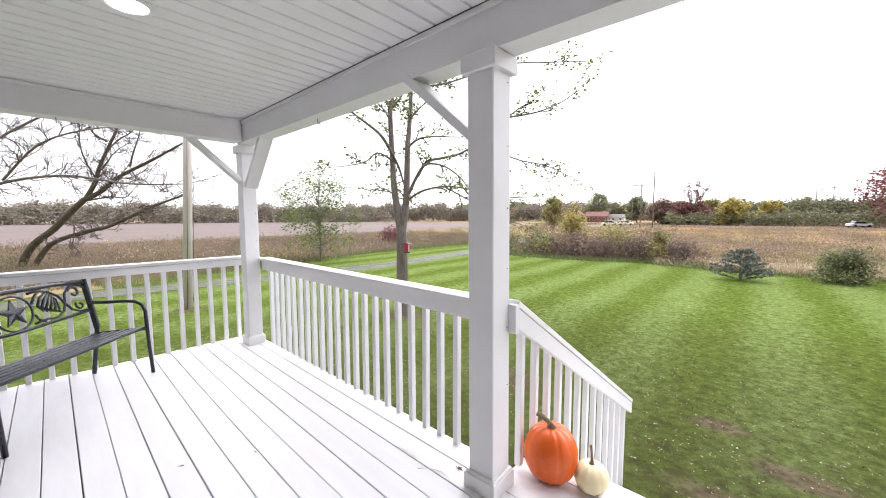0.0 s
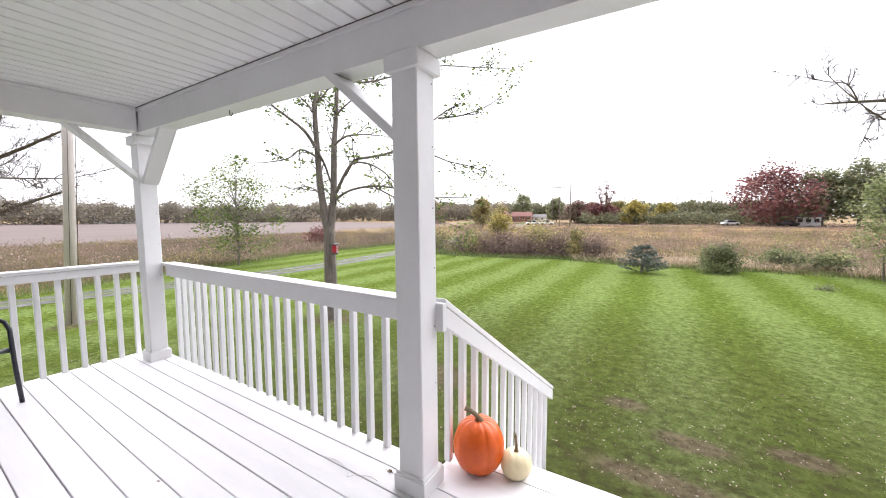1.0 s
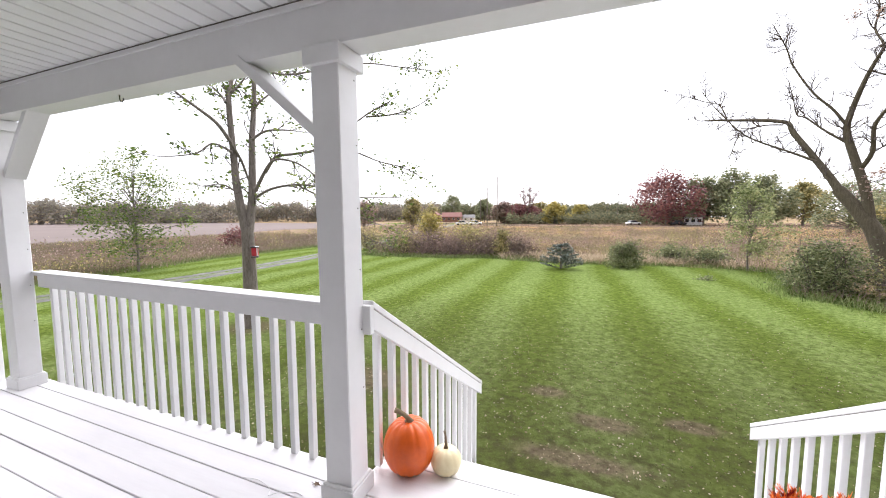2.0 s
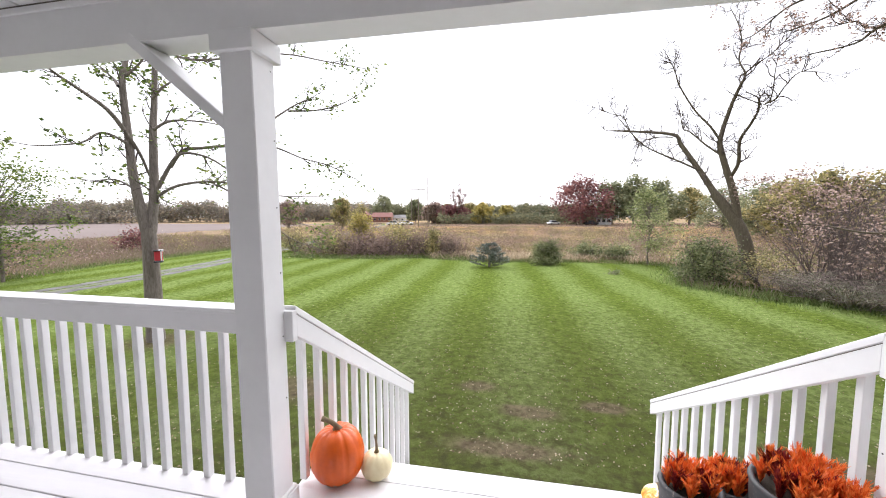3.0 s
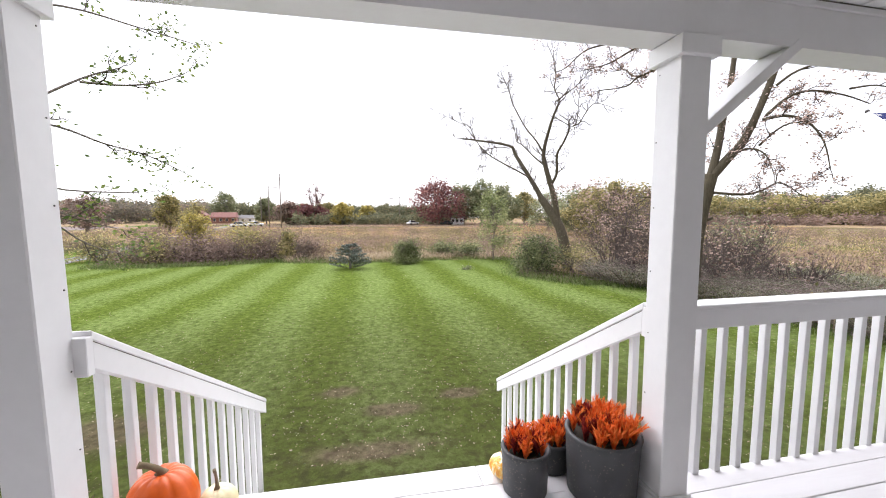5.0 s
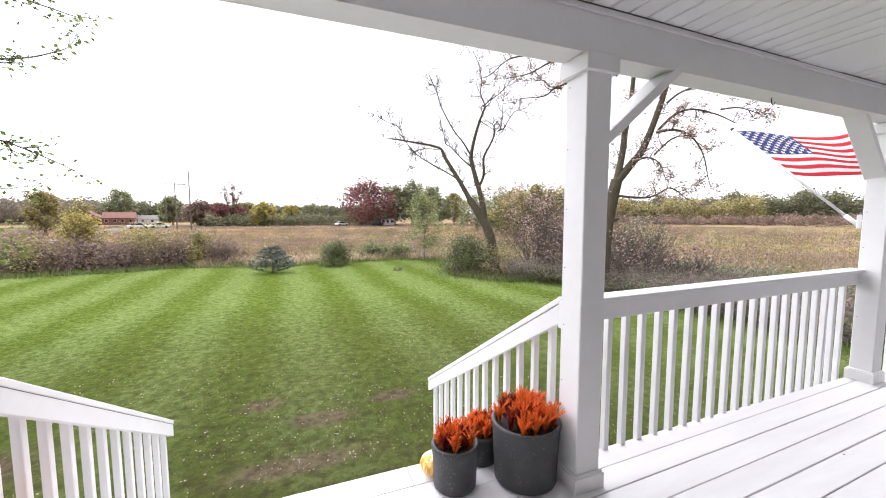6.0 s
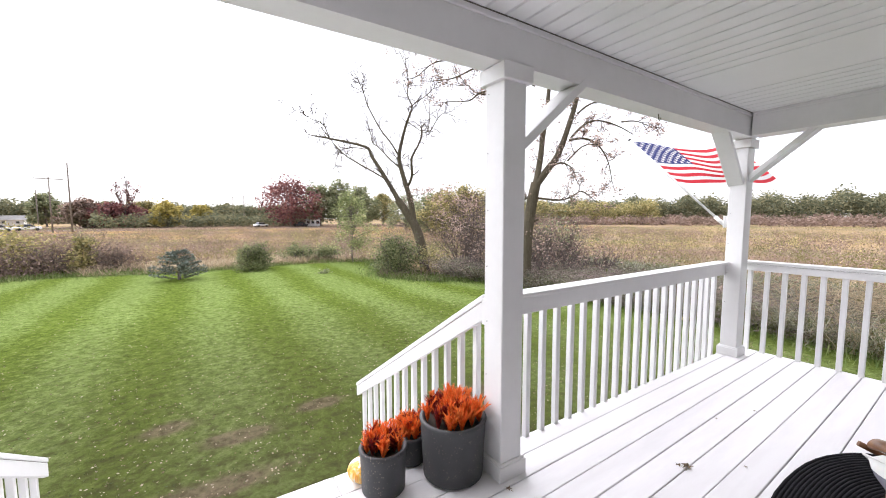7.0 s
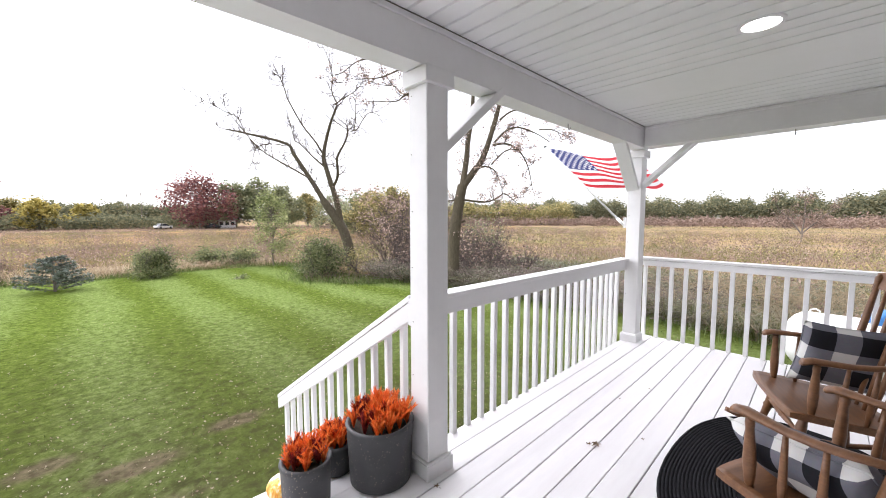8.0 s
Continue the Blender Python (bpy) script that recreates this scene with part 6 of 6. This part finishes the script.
for i in range(NU):
    for j in range(NV):
        f = bm.faces.new((vs[i][j], vs[i + 1][j], vs[i + 1][j + 1], vs[i][j + 1]))
        f.smooth = True
        f.material_index = 2 if (i < 16 and j < 14) else (j // 2) % 2
part("cloth", bm, FLAGMATS, flag, "red and white stripes with a blue field")
for r in range(9):
    for c in range(6 - r % 2):
        u, v = (0.5 + c + 0.5 * (r % 2)) / 6 * 0.4, (r + 0.75) / 9.5 * 0.54
        o, eu, ev = cloth(u, v), cloth(u + 0.01, v) - cloth(u, v), cloth(u, v + 0.01) - cloth(u, v)
        eu, ev = eu.normalized(), ev.normalized()
        nn = eu.cross(ev).normalized()
        bm = bmesh.new()
        for s in (-1, 1):
            ring = [bm.verts.new(o + nn * 0.0025 * s + (0.029 if i % 2 == 0 else 0.012) * (math.sin(i * math.pi / 5) * eu - math.cos(i * math.pi / 5) * ev)) for i in range(10)]
            bm.faces.new(ring[::s])
        part("star", bm, FLAGMATS[1], flag)

# ---- small litter on the deck ----
DRYLEAF = leafy("dry_oak_leaf", [(0.0, (0.12, 0.075, 0.045)), (1.0, (0.26, 0.18, 0.12))], 0.1)


def deck_leaf(x, y, s, turn):
    bm = bmesh.new()
    ring = [bm.verts.new((s * (1 if k % 2 == 0 else 0.42) * (1.3 if k == 0 else 1) * math.cos(k * math.pi / 5), s * (1 if k % 2 == 0 else 0.42) * math.sin(k * math.pi / 5), 0.35 * s * abs(math.sin(k * 1.7)) + 0.002)) for k in range(10)]
    c = bm.verts.new((0, 0, 0.004))
    for k in range(10):
        bm.faces.new((c, ring[k], ring[(k + 1) % 10]))
    ob = thing("dry_leaf", "curled dry brown leaf lying on the deck", "leaf", pose(x, y, 0.001, 0, 0, turn), "leaves on the deck")
    part("blade", bm, DRYLEAF, ob)
    part("stalk", tube([(-s * 0.8, 0, 0.005), (-s * 1.5, 0.1 * s, 0.006)], 0.0012, 5), DRYLEAF, ob)


for x, y, s, a in ((2.022, 1.207, 0.034, 20), (1.997, 1.241, 0.02, 80), (-1.59, 1.75, 0.022, 0), (2.3, 1.03, 0.012, 40), (-2.6, 1.05, 0.010, 10), (0.62, 2.0, 0.014, 60), (1.05, 1.62, 0.02, 100), (-2.78, 0.72, 0.012, 70), (2.75, 1.35, 0.010, 15), (0.86, 2.1, 0.012, 140), (3.1, 1.25, 0.012, 75), (-2.0, 0.95, 0.009, 120)):
    deck_leaf(x, y, s, a)
ob = part("thin_wire", tube(smooth_path([(-2.0, 1.655, 0.003), (-1.9, 1.668, 0.003), (-1.8, 1.64, 0.003), (-1.765, 1.60, 0.004), (-1.74, 1.63, 0.003), (-1.66, 1.665, 0.003), (-1.60, 1.66, 0.003)], 4), 0.0016, 5), WHITE)
tagged(ob, "thin pale wire lying loose on the deck", "wire")


# ---- things in the yard and beyond ----
POLE = simple("weathered_pole_wood", [(0.3, (0.52, 0.45, 0.43)), (0.7, (0.70, 0.63, 0.61))], 3.0, 0.9, stretch=(5, 5, 0.5), relief=0.15, depth=0.003)
TANK = simple("white_tank_paint", [(0.3, (0.74, 0.74, 0.74)), (0.7, (0.82, 0.82, 0.82))], 2.0, 0.35, relief=0.03)
BLUE = simple("blue_plastic", [(0.3, (0.03, 0.16, 0.42)), (0.7, (0.05, 0.22, 0.52))], 4, 0.4, relief=0.03)
REDP = simple("red_plastic", [(0.3, (0.42, 0.02, 0.03)), (0.7, (0.52, 0.04, 0.05))], 8, 0.4, relief=0.05)
ROOFR = simple("red_roofing", [(0.3, (0.15, 0.06, 0.05)), (0.7, (0.23, 0.095, 0.075))], 0.8, 0.8)
ROOFG = simple("grey_roofing", [(0.3, (0.16, 0.15, 0.15)), (0.7, (0.24, 0.23, 0.22))], 0.8, 0.8)
BRICKY = simple("far_brick_wall", [(0.3, (0.17, 0.075, 0.055)), (0.7, (0.27, 0.13, 0.095))], 1.5, 0.8)
GLASS = simple("dark_window_glass", [(0.3, (0.02, 0.024, 0.03)), (0.7, (0.04, 0.045, 0.05))], 1, 0.08, relief=0)
CARW = simple("white_car_paint", [(0.3, (0.72, 0.73, 0.74)), (0.7, (0.80, 0.80, 0.80))], 1, 0.2, relief=0)
CARD = simple("dark_car_paint", [(0.3, (0.03, 0.032, 0.036)), (0.7, (0.05, 0.05, 0.056))], 1, 0.2, relief=0)
TYRE = simple("black_rubber", [(0.3, (0.014, 0.014, 0.014)), (0.7, (0.03, 0.03, 0.03))], 12, 0.8)


def wooden_pole(at, h, r, label, arm=0.0, turn=0.0, name="utility_pole", lean=0.0, wood=None):
    ob = thing(name, label, "pole", pose(*at, GROUND, 0, 0, turn), "utility poles")
    part("shaft", tube([(0, 0, -0.05), (lean * h * 0.5, 0, h * 0.5), (lean * h, 0, h)], [r, r * 0.88, r * 0.72], 12), wood or POLE, ob)
    if arm:
        part("crossarm", box(-arm / 2, -0.06, h - 0.45, arm / 2, 0.06, h - 0.30, 0.01), wood or POLE, ob)
        for k in range(4):
            x = (k / 3 - 0.5) * arm * 0.9
            part("insulator", lathe([(0.0, h - 0.3), (0.05, h - 0.3), (0.05, h - 0.22), (0.03, h - 0.16), (0, h - 0.15)], 8), TANK, ob, at=(x, 0, 0))
    return ob


near_pole = wooden_pole((-13.14, 3.2), 9.2, 0.125, "weathered wooden utility pole standing on the lawn", turn=42, lean=0.058)
part("conduit", tube([(0.165, 0.03, 0.2), (0.40, 0.03, 4.5), (0.585, 0.03, 8.0)], 0.007, 6), HOOK, near_pole, "dark conduit")
part("ground_wire", tube([(0.08, -0.125, 0.0), (0.52, -0.105, 8.0)], 0.006, 5), HOOK, near_pole)
for az, d, h, r, arm in ((-12.6, 100, 13.2, 0.15, 0.0), (-14.1, 100, 10.4, 0.13, 4.0), (-15.1, 130, 9.5, 0.13, 0.0), (3.1, 150, 10.5, 0.12, 2.5), (4.4, 150, 11, 0.12, 1.2), (-41, 190, 11, 0.2, 3), (50, 185, 8.5, 0.14, 1.5)):
    wooden_pole(polar(az, d), h, r, "distant wooden utility pole with crossarm", arm, -az, wood=BARK)

feeder = thing("bird_feeder", "red plastic feeder with dark lid fixed to the tree trunk", "feeder", pose(-7.62, 6.90, 0.50, 0, 0, 42))
part("box", box(-0.07, -0.10, 0.0, 0.07, 0.02, 0.20, 0.012), REDP, feeder)
part("lid", box(-0.085, -0.12, 0.20, 0.085, 0.03, 0.225, 0.008), CARD, feeder, "dark lid")
part("base", box(-0.08, -0.13, -0.035, 0.08, 0.02, 0.0, 0.006), CARD, feeder)
part("strap", bar((0.05, -0.103, 0.0), (0.05, -0.103, 0.2), 0.02, 0.006, 0.001), TANK, feeder, "white stripe")

tank = thing("propane_tank", "white horizontal gas tank with blue cover behind the porch railing", "tank", (8.25, -0.80, GROUND))
prof = [(0.0, -1.62)] + [(0.46 * math.sqrt(1 - (1 - t) ** 2) , -1.62 + 0.30 * t) for t in (0.1, 0.25, 0.45, 0.7, 1.0)] + [(0.46 * math.sqrt(1 - (1 - t) ** 2), 1.62 - 0.30 * t) for t in (1.0, 0.7, 0.45, 0.25, 0.1)] + [(0.0, 1.62)]
bm = lathe(prof, 32)
bmesh.ops.rotate(bm, matrix=Matrix.Rotation(radians(90), 3, "X"), verts=bm.verts)
part("shell", bm, TANK, tank, at=(0, 0, 0.70))
for y in (-0.95, 0.95):
    part("saddle", box(-0.30, y - 0.04, 0.0, 0.30, y + 0.04, 0.34, 0.01), TANK, tank)
part("cover", lathe([(0.19, 1.11), (0.19, 1.22), (0.16, 1.29), (0.08, 1.325), (0, 1.33)], 20), BLUE, tank, "blue domed cover", at=(0, 0.56, 0))
for y in (1.25, -1.25):
    part("lifting_lug", tube([(0, y - 0.06, 1.14), (0, y - 0.05, 1.20), (0, y, 1.225), (0, y + 0.05, 1.20), (0, y + 0.06, 1.14)], 0.012, 8), TANK, tank)


def house(at, turn, w, d, h, roofm, wallm, label, windows=4, rise=0.24):
    ob = thing("house", label, "house", pose(*at, GROUND, 0, 0, turn), "far houses")
    part("wall", box(-w / 2, -d / 2, -0.1, w / 2, d / 2, h, 0.02), wallm, ob)
    bm = bmesh.new()
    rh = d * rise
    v = [bm.verts.new(p) for p in ((-w / 2 - .5, -d / 2 - .5, h), (w / 2 + .5, -d / 2 - .5, h), (w / 2 + .5, d / 2 + .5, h), (-w / 2 - .5, d / 2 + .5, h), (-w / 2 - .3, 0, h + rh), (w / 2 + .3, 0, h + rh))]
    for q in ((0, 1, 5, 4), (2, 3, 4, 5), (0, 4, 3), (1, 2, 5), (0, 3, 2, 1)):
        bm.faces.new([v[i] for i in q])
    part("roof", bm, roofm, ob)
    for k in range(windows):
        x = -w / 2 + w * (k + 0.5) / windows
        win = part("window", box(x - 0.55, -d / 2 - 0.04, h * 0.38, x + 0.55, -d / 2 + 0.02, h * 0.82, 0.01), WHITE, ob)
        part("pane", box(x - 0.47, -d / 2 - 0.05, h * 0.41, x + 0.47, -d / 2 - 0.03, h * 0.79, 0), GLASS, win)
    return ob


house(polar(-19.5, 205), 12, 10, 8, 2.8, ROOFR, BRICKY, "low brick house with red-brown roof across the field", 4, 0.3)
house(polar(-22.3, 210), 100, 9, 8, 3.0, ROOFR, BRICKY, "brick wing with orange-red roof behind shrubs", 2, 0.42)
house(polar(-16.9, 225), 10, 7, 6, 2.3, ROOFG, WHITE, "small white garage with grey roof", 2, 0.3)
house(polar(13.3, 137), -14, 4.6, 6, 2.4, ROOFG, WHITE, "white farm building under the trees", 3)
house(polar(-73, 230), 70, 16, 9, 3.4, ROOFG, WHITE, "pale farmhouse beyond the plowed field", 4)


def car(at, turn, paint, label):
    ob = thing("car", label, "car", pose(*at, GROUND + 0.02, 0, 0, turn), "parked cars")
    bm = box(-2.2, -0.88, 0.32, 2.2, 0.88, 0.92, 0.12)
    part("body", bm, paint, ob)
    bm = bmesh.new()
    lo = [bm.verts.new(p) for p in ((-1.5, -0.8, 0.9), (1.2, -0.8, 0.9), (1.2, 0.8, 0.9), (-1.5, 0.8, 0.9))]
    hi = [bm.verts.new(p) for p in ((-1.1, -0.68, 1.45), (0.5, -0.68, 1.45), (0.5, 0.68, 1.45), (-1.1, 0.68, 1.45))]
    bm.faces.new(hi)
    for i in range(4):
        bm.faces.new((lo[i], lo[(i + 1) % 4], hi[(i + 1) % 4], hi[i]))
    part("cabin", bm, GLASS, ob, "dark glass")
    part("roof", box(-1.12, -0.7, 1.44, 0.52, 0.7, 1.50, 0.02), paint, ob)
    for x in (-1.35, 1.4):
        for y in (-0.86, 0.86):
            bm = lathe([(0.0, -0.1), (0.33, -0.1), (0.34, 0), (0.33, 0.1), (0, 0.1)], 16)
            bmesh.ops.rotate(bm, matrix=Matrix.Rotation(radians(90), 3, "X"), verts=bm.verts)
            part("wheel", bm, TYRE, ob, at=(x, y, 0.34))
    return ob


car(polar(-17.9, 120), 20, CARW, "white car parked by the far road")
car(polar(-15.9, 126), 20, CARW, "white car parked by the garage")
car(polar(6.4, 132), 30, CARW, "white car parked at the field edge")
car(polar(11.6, 130), 15, CARD, "dark car parked at the field edge")
sheet("road", [(-62, 120), (-20, 122), (-20, 125), (-62, 124)], GROUND + 0.0, GRAVEL, "pale road in the distance")
sheet("far_lawn", [(-75, 128), (-25, 130), (-22, 150), (-80, 150)], GROUND - 0.012, LAWN, "green lawn of the far houses")
ob = part("weed_tuft", leaves([(0, 0, 0.05), (0.1, 0.05, 0.1), (-0.12, 0, 0.06), (0.2, 0, 0.04), (-0.22, 0.05, 0.03)], 60, 0.07, 0.035, np.random.default_rng(4), L_HAZED, "weed_tuft"), None, at=(4.5, 18.6, GROUND))
tagged(ob, "small tuft of weeds on a bare spot of lawn", "tuft", kind="stuff")


# ---- deck boards ----
rng = random.Random(5)
MID = -0.15                    # the two courses of boards butt here, each running parallel to its front railing


def plank(xa, xb, y0, y1, turn, front=None):
    """One board between two joints; front: the straight outer line (y, slope) that the last board is sawn to."""
    w = rng.uniform(-0.001, 0.001)
    bm = box(xa, y0 + 0.0027 + w, -0.03, xb, y1 - 0.0027 + w, rng.uniform(-0.0012, 0.0012), 0.0026)
    for v in bm.verts:
        far = v.co.y > (y0 + y1) / 2
        v.co.y = front[0] + front[1] * v.co.x if front and far else v.co.y + math.tan(radians(turn)) * (v.co.x - MID)
    part("plank", bm, DECK, floor)


edges = [-1.31] + [GAP0 + PITCH * k for k in range(-8, 12)]
for k, (ya, yb) in enumerate(zip(edges, edges[1:] + [1.93])):
    front = yb == 1.93
    if 0.9 < yb < 1.01:
        plank(-5.02, -4.152, ya, yb, -1.5)
        plank(-4.148, MID - 0.0012, ya, yb, -1.5)
    else:
        plank(-5.02, MID - 0.0012, ya, yb, -1.5, (1.932, -0.0087) if front else None)
    plank(MID + 0.0012, 4.66, ya, yb, 1.4, (1.932, 0.0) if front else None)
plank(-1.375, 1.14, 1.929, 2.0475, -0.5)
plank(-1.30, 0.30, 2.0475, 2.211, -0.5)
plank(0.304, 1.06, 2.0475, 2.211, -0.5)
